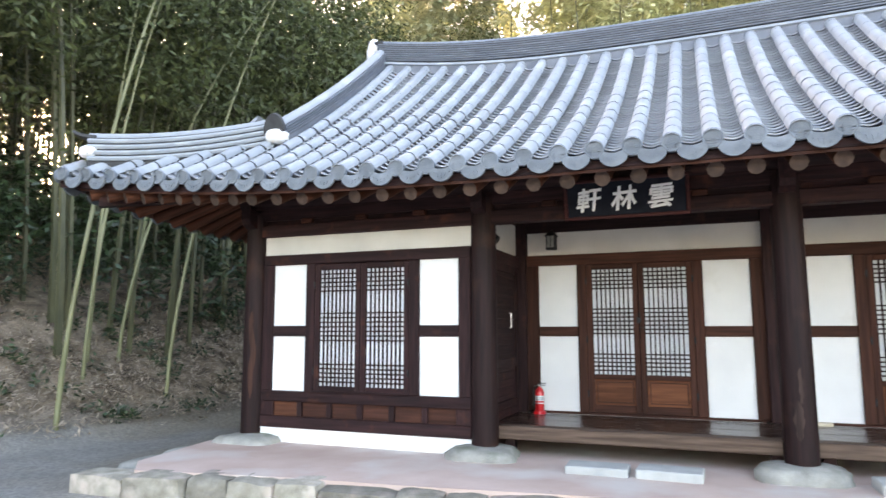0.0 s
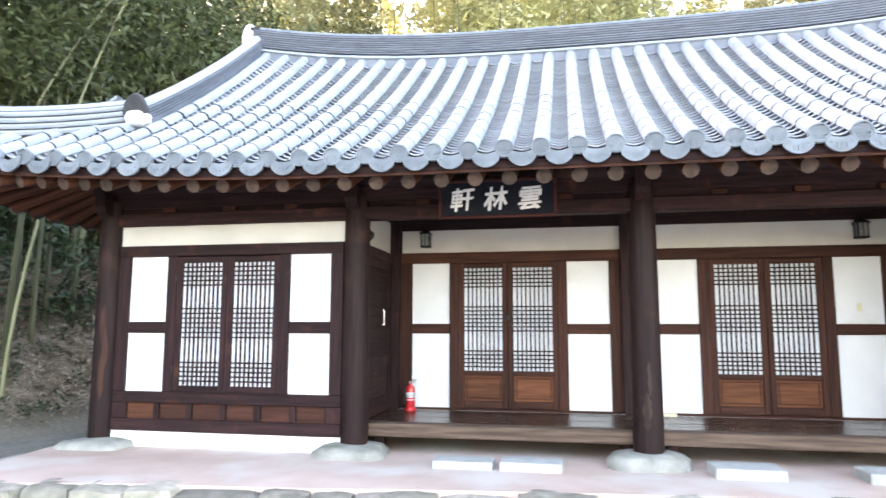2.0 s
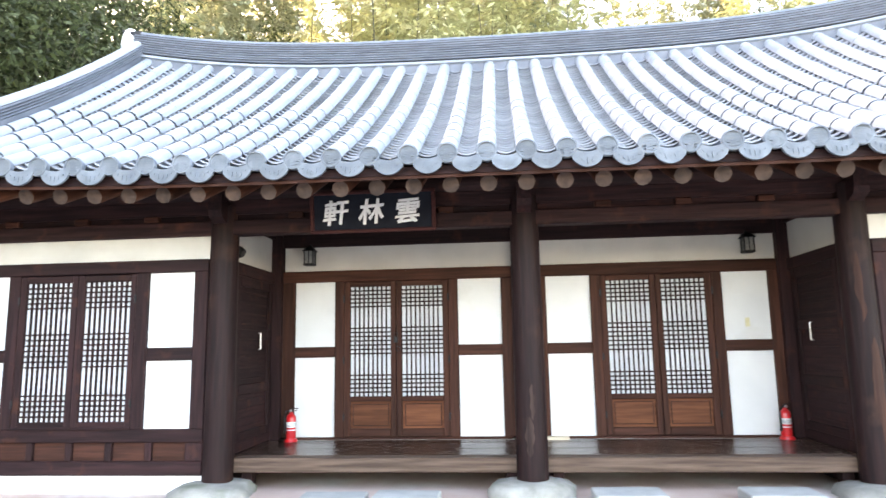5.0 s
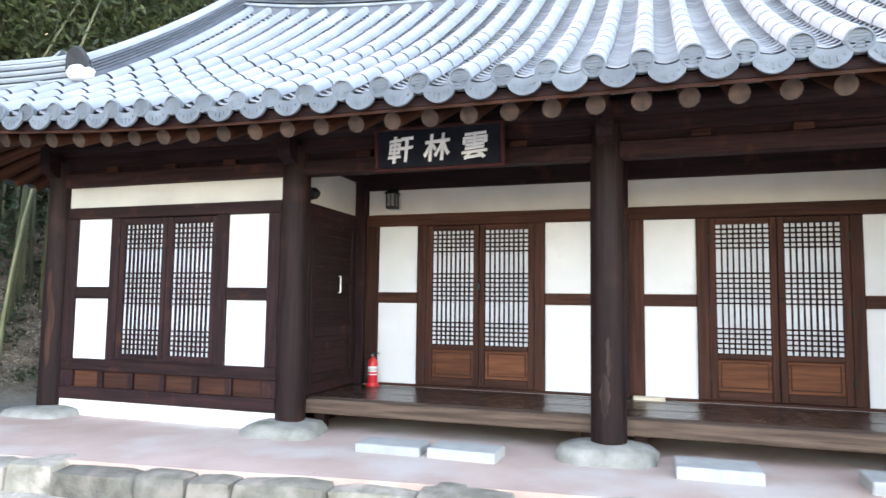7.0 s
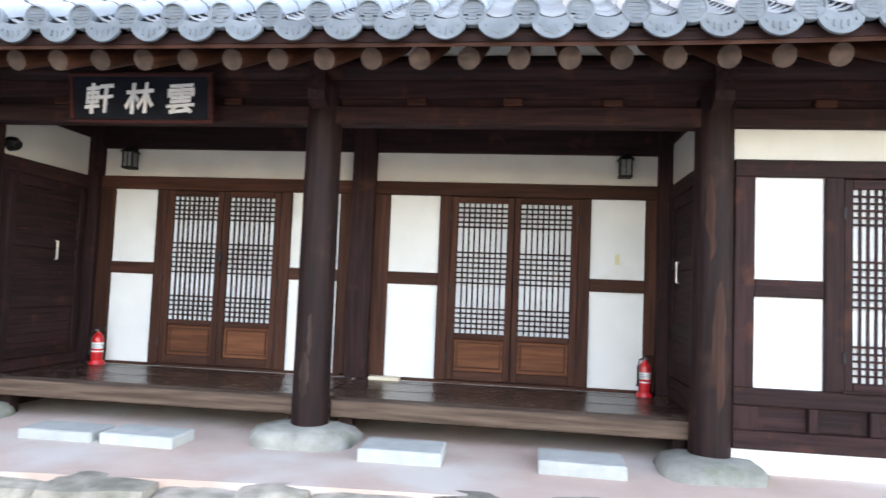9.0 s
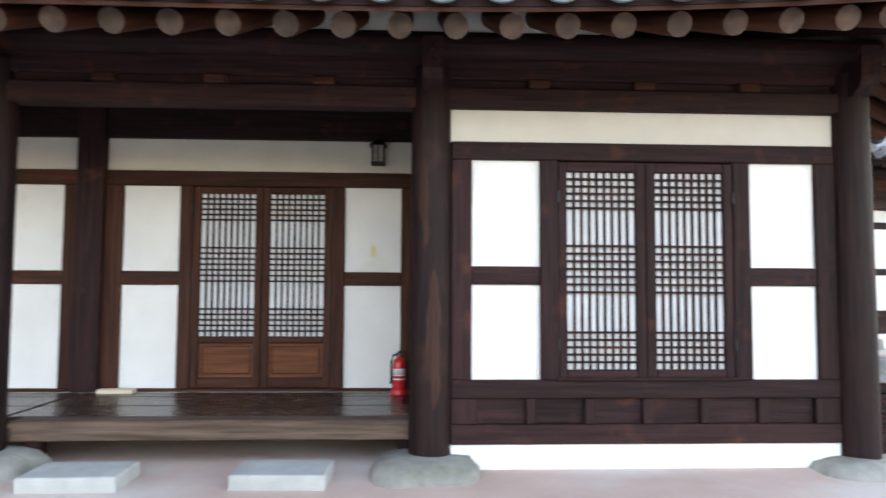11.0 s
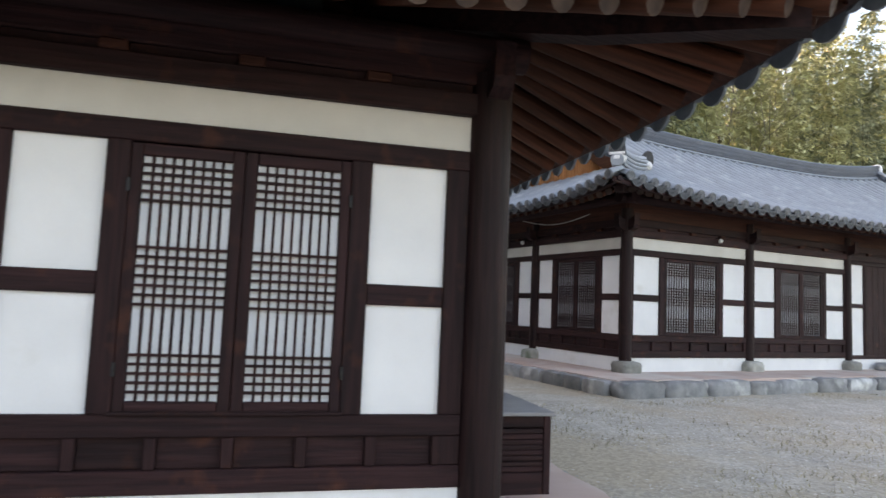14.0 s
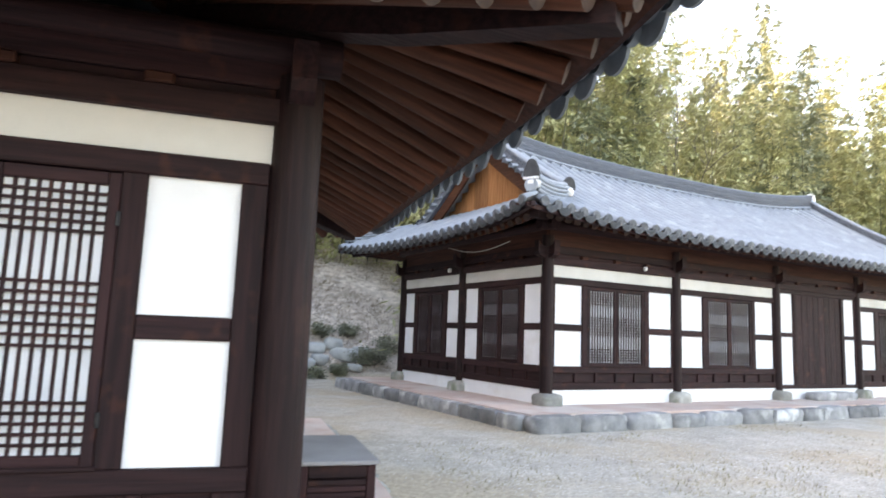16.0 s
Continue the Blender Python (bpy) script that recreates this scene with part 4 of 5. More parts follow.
rnd = random.Random(5)
outline = [(x + rnd.uniform(-0.03, 0.03), y + 0.02 + rnd.uniform(-0.02, 0.02)) for x, y in EDGE[1:-1]]
outline += [(7.68, -1.15), (7.84, -0.6), (7.76, -0.1), (7.86, 0.4), (7.80, 1.0), (7.88, 2.2), (7.85, 7.4), (-7.2, 7.4), (-7.25, 2.0), (-7.15, -0.4), (-6.95, -1.7)]
terrace = terrace_top("terrace", outline, FLOOR_Z, TERRACE, "pinkish worn cement terrace edged with rough stones")
x = -7.3
k = 0
while x < 7.2:
    w = rnd.uniform(0.38, 0.85)
    h = rnd.uniform(0.40, 0.50)
    me = stone_mesh(w * 1.04, 0.46, h, KERB, k + 1, 0.10, 9.0)
    ob = put(new("kerb_stone", me), terrace, (x + w / 2, edge_y(x + w / 2) + 0.02 + rnd.uniform(-0.04, 0.04), FLOOR_Z - h / 2 + rnd.uniform(-0.04, 0.008)), (0, 0, math.atan2(edge_y(x + w) - edge_y(x), w)))
    x += w
    k += 1
for sx, xe in ((-1, -7.2), (1, 7.86)):
    y = -1.7 if sx < 0 else -0.9
    while y < 7.2:
        w = rnd.uniform(0.45, 0.9)
        h = 0.34
        low = 0.035 if sx < 0 else 0.10
        put(new("kerb_stone", stone_mesh(0.34, w * 0.98, h, STONE, k + 1, 0.10, 6.0)), terrace, (xe + rnd.uniform(-0.05, 0.05), y + w / 2, FLOOR_Z - h / 2 - low))
        y += w
        k += 1

# stones under the columns
for i, (cx, sy, w, d) in enumerate(((-6.62, -0.10, 0.95, 0.72), (-3.33, -0.06, 0.92, 0.74), (-0.02, -0.02, 0.96, 0.72), (3.29, -0.10, 0.88, 0.78), (6.62, -0.08, 0.86, 0.74))):
    top = tops[COLS[i]]
    ob = put(new("column_base_stone", stone_mesh(w * 0.94, d, 0.34, STONE, 40 + i, 0.15, 3.6)), None, (cx, sy, top - 0.165))
    tagged(ob, "flat rounded grey granite stone under a column", "base stone", "column base stones")

# stepping slabs before the porches
for i, (x0, x1, y0, y1, h) in enumerate(((-2.28, -1.64, -0.60, -0.26, 0.09), (-1.56, -0.92, -0.60, -0.24, 0.10), (0.56, 1.22, -0.54, -0.12, 0.11), (1.96, 2.62, -0.52, -0.10, 0.11))):
    ob = put(new("stepping_stone", box_mesh(x1 - x0, y1 - y0, h, SLAB, 0.012)), None, ((x0 + x1) / 2, (y0 + y1) / 2, FLOOR_Z + h / 2 - 0.01), (0, 0, radians((1.5, -2, 1, -1.5)[i])))
    tagged(ob, "pale grey dressed stone slab lying on the terrace", "stepping stone", "stepping stones")

# the name board
board = empty("name_board", pose(-1.60, -0.23, 2.935, 8, 0, 0), "dark wooden name board with white brush characters", "sign")
NAVY = mat("black_blue_lacquer", (0.006, 0.007, 0.011), (0.014, 0.016, 0.024), 0.8, (8, 8, 8), spec=0.1)
WHITEPAINT = mat("white_paint", (0.66, 0.67, 0.68), (0.80, 0.81, 0.82), 0.7, (12, 12, 12), bump=0.05)
MAROON = wood("maroon_frame", (0.024, 0.007, 0.007), (0.060, 0.016, 0.015), "x")
block("panel", board, NAVY, -0.64, 0.64, -0.012, 0.012, 0.04, 0.43, 0)
for a, b, c_, d_ in ((-0.675, 0.675, 0.012, 0.048), (-0.675, 0.675, 0.422, 0.460), (-0.675, -0.632, 0.048, 0.422), (0.632, 0.675, 0.048, 0.422)):
    block("frame", board, MAROON, a, b, -0.035, 0.020, c_, d_, 0.01)
for xx, ch in ((-0.385, "軒"), (0.0, "林"), (0.385, "雲")):
    cu = bpy.data.curves.new("character", "FONT")
    cu.body, cu.size, cu.extrude, cu.bevel_depth, cu.align_x = ch, 0.275, 0.002, 0.0065, "CENTER"
    tmp = new("character_curve", cu)
    me = bpy.data.meshes.new_from_object(tmp.evaluated_get(bpy.context.evaluated_depsgraph_get()))
    bpy.data.objects.remove(tmp)
    me.materials.clear()
    me.materials.append(WHITEPAINT)
    for v in me.vertices:
        w_ = noise.noise_vector((v.co.x * 16 + xx * 9, v.co.y * 16, 0)) * 0.006
        v.co.x += 0.12 * v.co.y + w_.x
        v.co.y += w_.y + 0.07 * v.co.x
    ob = put(new("character", me), board, (xx - 0.02, -0.017, 0.128), (radians(90), 0, 0))
    tagged(ob, "white brush character")

# lanterns on the porch walls
GLASSY = mat("dim_lantern_glass", (0.16, 0.17, 0.16), (0.30, 0.31, 0.30), 0.25, (14, 14, 14))


def lantern(m):
    ln = empty("wall_lantern", m, "black square wall lantern with frosted panes, unlit", "lantern", "porch lanterns")
    block("back_plate", ln, IRON, -0.045, 0.045, -0.02, 0.0, 0.06, 0.26, 0.004)
    part("arm", Geo().tube([(0, -0.01, 0.22), (0, -0.08, 0.26), (0, -0.12, 0.22)], [0.012] * 3, 8), IRON, ln)
    g = Geo()
    for w, z in ((0.105, 0.145), (0.03, 0.225)):
        g.add([(sx * w, -0.12 + sy * w, z) for sx, sy in ((-1, -1), (1, -1), (1, 1), (-1, 1))], [])
    g.f = [(0, 1, 5, 4), (1, 2, 6, 5), (2, 3, 7, 6), (3, 0, 4, 7), (4, 5, 6, 7), (3, 2, 1, 0)]
    part("roof", g, IRON, ln)
    block("glass", ln, GLASSY, -0.065, 0.065, -0.185, -0.055, -0.055, 0.145, 0, "frosted lantern glass")
    for sx in (-1, 1):
        for sy in (-1, 1):
            block("bar", ln, IRON, sx * 0.07 - 0.009, sx * 0.07 + 0.009, -0.12 + sy * 0.07 - 0.009, -0.12 + sy * 0.07 + 0.009, -0.07, 0.15, 0)
    block("bar", ln, IRON, -0.006, 0.006, -0.197, -0.186, -0.06, 0.15, 0)
    block("base", ln, IRON, -0.085, 0.085, -0.205, -0.035, -0.085, -0.055, 0.006)
    return ln


first = lantern(pose(-2.80, 1.565, 2.905))
first.scale = (0.82, 0.82, 0.82)
copy_thing(first, pose(2.83, 1.565, 2.905))

# round dark fitting on the inner wall
cap = Geo().tube([(0, 0, 0), (0.05, 0, 0), (0.09, 0, -0.02)], [0.075, 0.07, 0.05], 14)
tagged(part("wall_fitting", cap, IRON, None, smooth=True, loc=(-3.318, 0.28, 2.86)), "small dark round fitting on the plaster", "wall fitting")
switch = block("wall_sticker", None, mat("yellow_paper", (0.60, 0.55, 0.34), (0.72, 0.68, 0.45), 0.8, (20, 20, 20)), 2.76, 2.81, 1.568, 1.574, 1.92, 2.03, 0)
tagged(switch, "small yellowed paper sticker on the white plaster", "sticker")

# fire extinguishers
RED = mat("red_enamel", (0.50, 0.012, 0.015), (0.62, 0.02, 0.025), 0.3, (10, 10, 10), bump=0.02, coat=0.4)
RUBBER = mat("black_rubber", (0.012, 0.012, 0.013), (0.03, 0.03, 0.032), 0.6, (20, 20, 20))
LABEL = mat("white_label", (0.62, 0.66, 0.68), (0.78, 0.80, 0.80), 0.5, (20, 20, 20), bump=0)


def extinguisher(m):
    ex = empty("fire_extinguisher", m, "red fire extinguisher with white label on a red stand", "fire extinguisher", "fire extinguishers")
    prof = [(0.0, 0.066), (0.02, 0.072), (0.30, 0.072), (0.345, 0.058), (0.37, 0.028), (0.395, 0.024)]
    part("cylinder", Geo().tube([(0, 0, 0.04 + z) for z, r in prof], [r for z, r in prof], 24), RED, ex, "", True)
    part("label", Geo().tube([(0, 0, 0.21), (0, 0, 0.29)], [0.0735, 0.0735], 24, False), LABEL, ex, "white paper label", True)
    for zz in (0.262, 0.242, 0.226):
        part("print_line", Geo().tube([(0, 0, zz), (0, 0, zz + 0.006)], [0.0742, 0.0742], 24, False), RUBBER, ex, "", True)
    part("band", Geo().tube([(0, 0, 0.165), (0, 0, 0.178)], [0.0736, 0.0736], 24, False), LABEL, ex, "", True)
    part("valve", Geo().tube([(0, 0, 0.43), (0, 0, 0.475)], [0.024, 0.022], 12), IRON, ex)
    block("lever", ex, IRON, -0.015, 0.105, -0.011, 0.011, 0.478, 0.492, 0.003)
    block("lever", ex, IRON, -0.015, 0.09, -0.011, 0.011, 0.448, 0.460, 0.003)
    part("gauge", Geo().tube([(0, -0.022, 0.452), (0, -0.04, 0.452)], [0.018, 0.018], 12), STEEL, ex)
    part("hose", Geo().tube([(-0.02, 0, 0.455), (-0.075, -0.01, 0.44), (-0.098, -0.01, 0.36), (-0.092, -0.01, 0.2), (-0.098, -0.01, 0.12)], [0.012, 0.012, 0.012, 0.013, 0.019], 8), RUBBER, ex, "", True)
    stand = Geo().tube([(0, 0, 0), (0, 0, 0.045)], [0.105, 0.088], 18)
    part("stand", stand, RED, ex, "red plastic stand", True)
    return ex


ext = extinguisher(pose(-2.99, 1.38, 0.58))
ext.scale = (0.86, 0.86, 0.84)
copy_thing(ext, pose(3.06, 1.38, 0.58, 0, 0, 20))

# slatted timber housing beside the corner column
hut = empty("slatted_housing", Matrix.Translation((6.86, 0.36, 0.0)), "dark timber louvred housing with a flat grey top", "equipment cover")
for xa in (0.0, 0.46):
    block("post", hut, WOOD, xa, xa + 0.06, 0.0, 0.06, 0.13, 0.83)
    block("post", hut, WOOD, xa, xa + 0.06, 1.00, 1.06, 0.13, 0.83)
block("rail", hut, WOOD, 0.06, 0.46, 0.0, 0.05, 0.74, 0.83)
block("bottom_board", hut, WOOD, 0.06, 0.46, 0.005, 0.05, 0.20, 0.40)
for i in range(8):
    s_ = block("slat", hut, WOOD["x"], 0.06, 0.46, 0.008, 0.045, 0.405 + i * 0.041, 0.4435 + i * 0.041, 0.006)
block("side_panel", hut, WOOD, 0.475, 0.505, 0.06, 1.00, 0.18, 0.80)
block("back_panel", hut, WOOD, 0.06, 0.46, 1.02, 1.05, 0.18, 0.80)
block("inner_panel", hut, WOOD, 0.015, 0.045, 0.06, 1.00, 0.18, 0.80)
block("top", hut, mat("grey_sheet_top", (0.16, 0.155, 0.16), (0.27, 0.265, 0.27), 0.55, (3, 3, 3)), -0.02, 0.54, -0.03, 1.09, 0.83, 0.86, 0.006, "weathered grey flat top")

# ---- the second house across the court ----
AX, AY, AROT, AZ = 12.36, 8.11, 12.6, 0.275
ADEPTH, ABAY = 6.65, 3.80
ACOLS = [-2 * ABAY, -ABAY, 0.0, ABAY, 2 * ABAY]
am = pose(AX, AY, 0, 0, 0, AROT) @ pose(2 * ABAY + 0.09, 0, 0)
annex = empty("house", am, "long timber house with white panels across the court", "house")
R2 = Roof(2 * ABAY, ADEPTH, AZ, 1.08, 3.80, 0.545, 0.18, True)
ATOP = 0.40
for cx in ACOLS:
    column(annex, cx, 0, AZ, 0.33, 3.6, 0.82)
for cx in (ACOLS[0], ACOLS[-1]):
    for cy in (ADEPTH / 2, ADEPTH):
        column(annex, cx, cy, AZ, 0.33, 3.6, 0.82)
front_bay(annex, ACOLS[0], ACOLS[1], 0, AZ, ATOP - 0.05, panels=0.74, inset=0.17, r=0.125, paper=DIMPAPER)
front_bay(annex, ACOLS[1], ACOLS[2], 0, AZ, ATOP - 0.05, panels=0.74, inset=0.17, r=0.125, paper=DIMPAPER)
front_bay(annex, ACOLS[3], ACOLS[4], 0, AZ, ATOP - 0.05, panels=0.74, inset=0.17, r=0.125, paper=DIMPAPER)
# bay with a plank double door
xl, xr = ACOLS[2] + 0.125, ACOLS[3] - 0.125
block("sill_beam", annex, WOOD, xl, xr, -0.06, 0.07, AZ + 0.40, AZ + 0.50)
block("base_wall", annex, PLASTER, xl, xr, -0.035, 0.06, ATOP - 0.05, AZ + 0.40, 0)
block("lintel", annex, WOOD, xl, xr, -0.056, 0.07, AZ + 2.90, AZ + 3.03)
for xa, xb in ((xl, xl + 0.62), (xr - 0.62, xr)):
    block("plaster_panel", annex, PLASTER, xa + 0.05, xb - 0.05, -0.015, 0.04, AZ + 0.50, AZ + 1.75, 0)
    block("plaster_panel", annex, PLASTER, xa + 0.05, xb - 0.05, -0.015, 0.04, AZ + 1.86, AZ + 2.90, 0)
    block("mid_rail", annex, WOOD, xa, xb, -0.046, 0.06, AZ + 1.75, AZ + 1.86)
    for xx in (xa, xb - 0.05):
        block("stud", annex, WOOD, xx, xx + 0.05, -0.05, 0.06, AZ + 0.50, AZ + 2.90)
pd = block("door", annex, WOOD, xl + 0.62, xl + 0.74, -0.06, 0.06, AZ + 0.50, AZ + 2.90, 0.008, "closed double door of dark planks")
block("jamb", pd, WOOD, xr - 0.74, xr - 0.62, -0.06, 0.06, AZ + 0.50, AZ + 2.90)
n = 8
w = (xr - xl - 1.48) / n
for i in range(n):
    block("plank", pd, WOOD, xl + 0.74 + i * w + 0.003, xl + 0.74 + (i + 1) * w - 0.003, -0.03, 0.02, AZ + 0.50, AZ + 2.90, 0.004)
part("door_step", stone_mesh(1.9, 0.45, 0.24, DARKSTONE, 77, 0.05, 8.0), DARKSTONE, annex, "long dark stone step", loc=((xl + xr) / 2, -0.32, ATOP + 0.09))
frame_beams(annex, ACOLS, 0, AZ, -1, 0.34)
rafters(annex, R2)
tile_roof(annex, R2, "")
ridges(annex, R2)
gables(annex, R2)
block("back_wall", annex, PLASTER, -2 * ABAY, 2 * ABAY, ADEPTH - 0.06, ADEPTH + 0.06, 0.3, 3.6, 0)
block("east_wall", annex, PLASTER, 2 * ABAY - 0.06, 2 * ABAY + 0.06, 0.1, ADEPTH, 0.3, 3.6, 0)
block("inner_wall", annex, WOOD, -2 * ABAY + 0.2, 2 * ABAY - 0.2, 0.3, 0.36, 0.3, 4.0, 0)
# west side, built as two bays turned a quarter
wm = empty("house_side", am @ pose(-2 * ABAY, ADEPTH / 2, 0, 0, 0, -90), "white-panelled timber side wall of the long house", "wall", "", "structure")
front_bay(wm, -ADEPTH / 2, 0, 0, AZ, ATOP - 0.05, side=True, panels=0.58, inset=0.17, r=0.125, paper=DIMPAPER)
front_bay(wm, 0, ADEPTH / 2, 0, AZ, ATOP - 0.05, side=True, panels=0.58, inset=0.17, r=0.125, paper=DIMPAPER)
frame_beams(wm, [-ADEPTH / 2, 0, ADEPTH / 2], 0, AZ, -1, 0.34)
block("inner_wall", wm, WOOD, -ADEPTH / 2 + 0.2, ADEPTH / 2 - 0.2, 0.3, 0.36, 0.3, 4.0, 0)
# its terrace
at_ = lambda x, y: tuple((am @ Vector((x, y, 0))).xy)
hw = 2 * ABAY
aout = [at_(x, y) for x, y in ((-hw - 1.35, -1.30), (-hw + 2, -1.42), (0, -1.38), (hw, -1.40), (hw + 1.3, -1.3), (hw + 1.3, ADEPTH + 1), (-hw - 1.25, ADEPTH + 1), (-hw - 1.45, 3.0))]
aterr = terrace_top("terrace", aout, ATOP, TERRACE, "red cement terrace kerbed with dark stones")
x = -hw - 1.5
while x < hw + 1.2:
    w = rnd.uniform(0.5, 1.25)
    h = 0.36
    p = am @ Vector((x + w / 2, -1.42, 0))
    put(new("kerb_stone", stone_mesh(w * 0.97, 0.44, h + rnd.uniform(-0.05, 0.03), DARKSTONE, k, 0.11, 9.0)), aterr, (p.x, p.y, ATOP - h / 2 - rnd.uniform(0.0, 0.03)), (0, 0, radians(AROT)))
    x += w
    k += 1
y = -1.2
while y < ADEPTH + 0.8:
    w = rnd.uniform(0.5, 1.0)
    p = am @ Vector((-hw - 1.38, y + w / 2, 0))
    put(new("kerb_stone", stone_mesh(0.42, w * 0.99, 0.34, DARKSTONE, k, 0.11, 9.0)), aterr, (p.x, p.y, ATOP - 0.19), (0, 0, radians(AROT)))
    y += w
    k += 1
for i, (cx, cy) in enumerate([(c, -0.05) for c in ACOLS] + [(-hw - 0.02, ADEPTH / 2), (-hw, ADEPTH)]):
    p = am @ Vector((cx, cy, 0))
    ob = put(new("column_base_stone", stone_mesh(0.52, 0.50, 0.34, STONE, 60 + i, 0.07, 5.0)), None, (p.x, p.y, ATOP + 0.07), (0, 0, radians(AROT)))
    tagged(ob, "squat grey granite block under a column", "base stone", "column base stones")

# lamps and a slack cable under the eaves of the long house
BULB = mat("milky_plastic", (0.5, 0.5, 0.48), (0.66, 0.66, 0.64), 0.4, (20, 20, 20), bump=0)
for x, y, side_on in ((-hw + 2.62, -0.10, False), (-hw - 0.10, 3.72, True)):
    base = am @ Vector((x, y, AZ + 3.12))
    lamp = empty("eave_lamp", Matrix.Translation(base) @ pose(0, 0, 0, 0, 0, AROT + (-90 if side_on else 0)), "small pale eave lamp on a short arm, unlit", "lamp", "eave lamps")
    part("arm", Geo().tube([(0, 0.06, 0.04), (0, -0.06, 0.06), (0, -0.10, 0.02)], [0.012] * 3, 6), IRON, lamp)
    part("bulb", Geo().tube([(0, -0.10, 0.03), (0, -0.10, 0.0), (0, -0.10, -0.05), (0, -0.10, -0.075)], [0.02, 0.05, 0.05, 0.02], 12), BULB, lamp, "milky bulb", True)
pts = [am @ Vector((-hw - 0.62, 0.5 + 2.6 * k, AZ + 3.52 - 0.16 * math.sin(math.pi * k) + 0.1 * (k - 0.5))) for k in [i / 12 for i in range(13)]]
tagged(part("cable", Geo().tube(pts, [0.007] * 13, 6), BULB, None, smooth=True), "slack pale cable slung under the eave", "cable")


# ---- ground and wooded hill ----
def smooth(a, b, v):
    t = np.clip((v - a) / (b - a), 0, 1)
    return t * t * (3 - 2 * t)


def hill(x, y):
    """Height of the ground: a level court, a bank to the west and north."""
    w1 = -(x + 9.75 - 0.26 * y) * 0.97
    foot = 10.0 + smooth(3.0, 9.0, x) * 8.5 + np.clip(x - 9, 0, 400) * 0.20
    w2 = (y - foot) * 0.95
    bank = lambda w, cap: np.where(w > 0.3, np.minimum(0.62 * w, 1.9 + (cap - 1.9) * (1 - np.exp(-np.clip(w - 3.06, 0, 900) * 0.55 / max(0.1, cap - 1.9)))), np.clip(w + 0.3, 0, 0.6) ** 2 * 0.18)
    h = np.maximum(bank(w1, 5.4), bank(w2, 17.0))
    court = 0.11 * smooth(5.0, 11.0, x) * smooth(1.0, 6.0, y + 0 * x)
    court = np.maximum(court, 0.10 * smooth(6.9, 7.8, x) * smooth(-2.5, -0.5, y))
    return h + court


def hill_at(x, y):
    return float(hill(np.array(float(x)), np.array(float(y))))


axis_x = np.concatenate([[-600, -300, -160, -90, -60, -45], np.arange(-36, 46, 0.5), [52, 62, 80, 120, 200, 350, 600]])
axis_y = np.concatenate([[-600, -300, -150, -80, -45, -28, -20], np.arange(-14, 46, 0.5), [52, 62, 80, 120, 200, 350, 600]])
gx, gy = np.meshgrid(axis_x, axis_y, indexing="ij")
gz = hill(gx, gy)
rough = np.array([[noise.noise((a * 0.9, b * 0.9, 0)) * 0.10 + noise.noise((a * 0.25, b * 0.25, 3)) * 0.25 for b in axis_y] for a in axis_x])
gz = gz + rough * np.clip(gz, 0, 1)
vs = np.stack([gx, gy, gz], -1).reshape(-1, 3).tolist()
ny = len(axis_y)
fs = [(i * ny + j, (i + 1) * ny + j, (i + 1) * ny + j + 1, i * ny + j + 1) for i in range(len(axis_x) - 1) for j in range(ny - 1)]


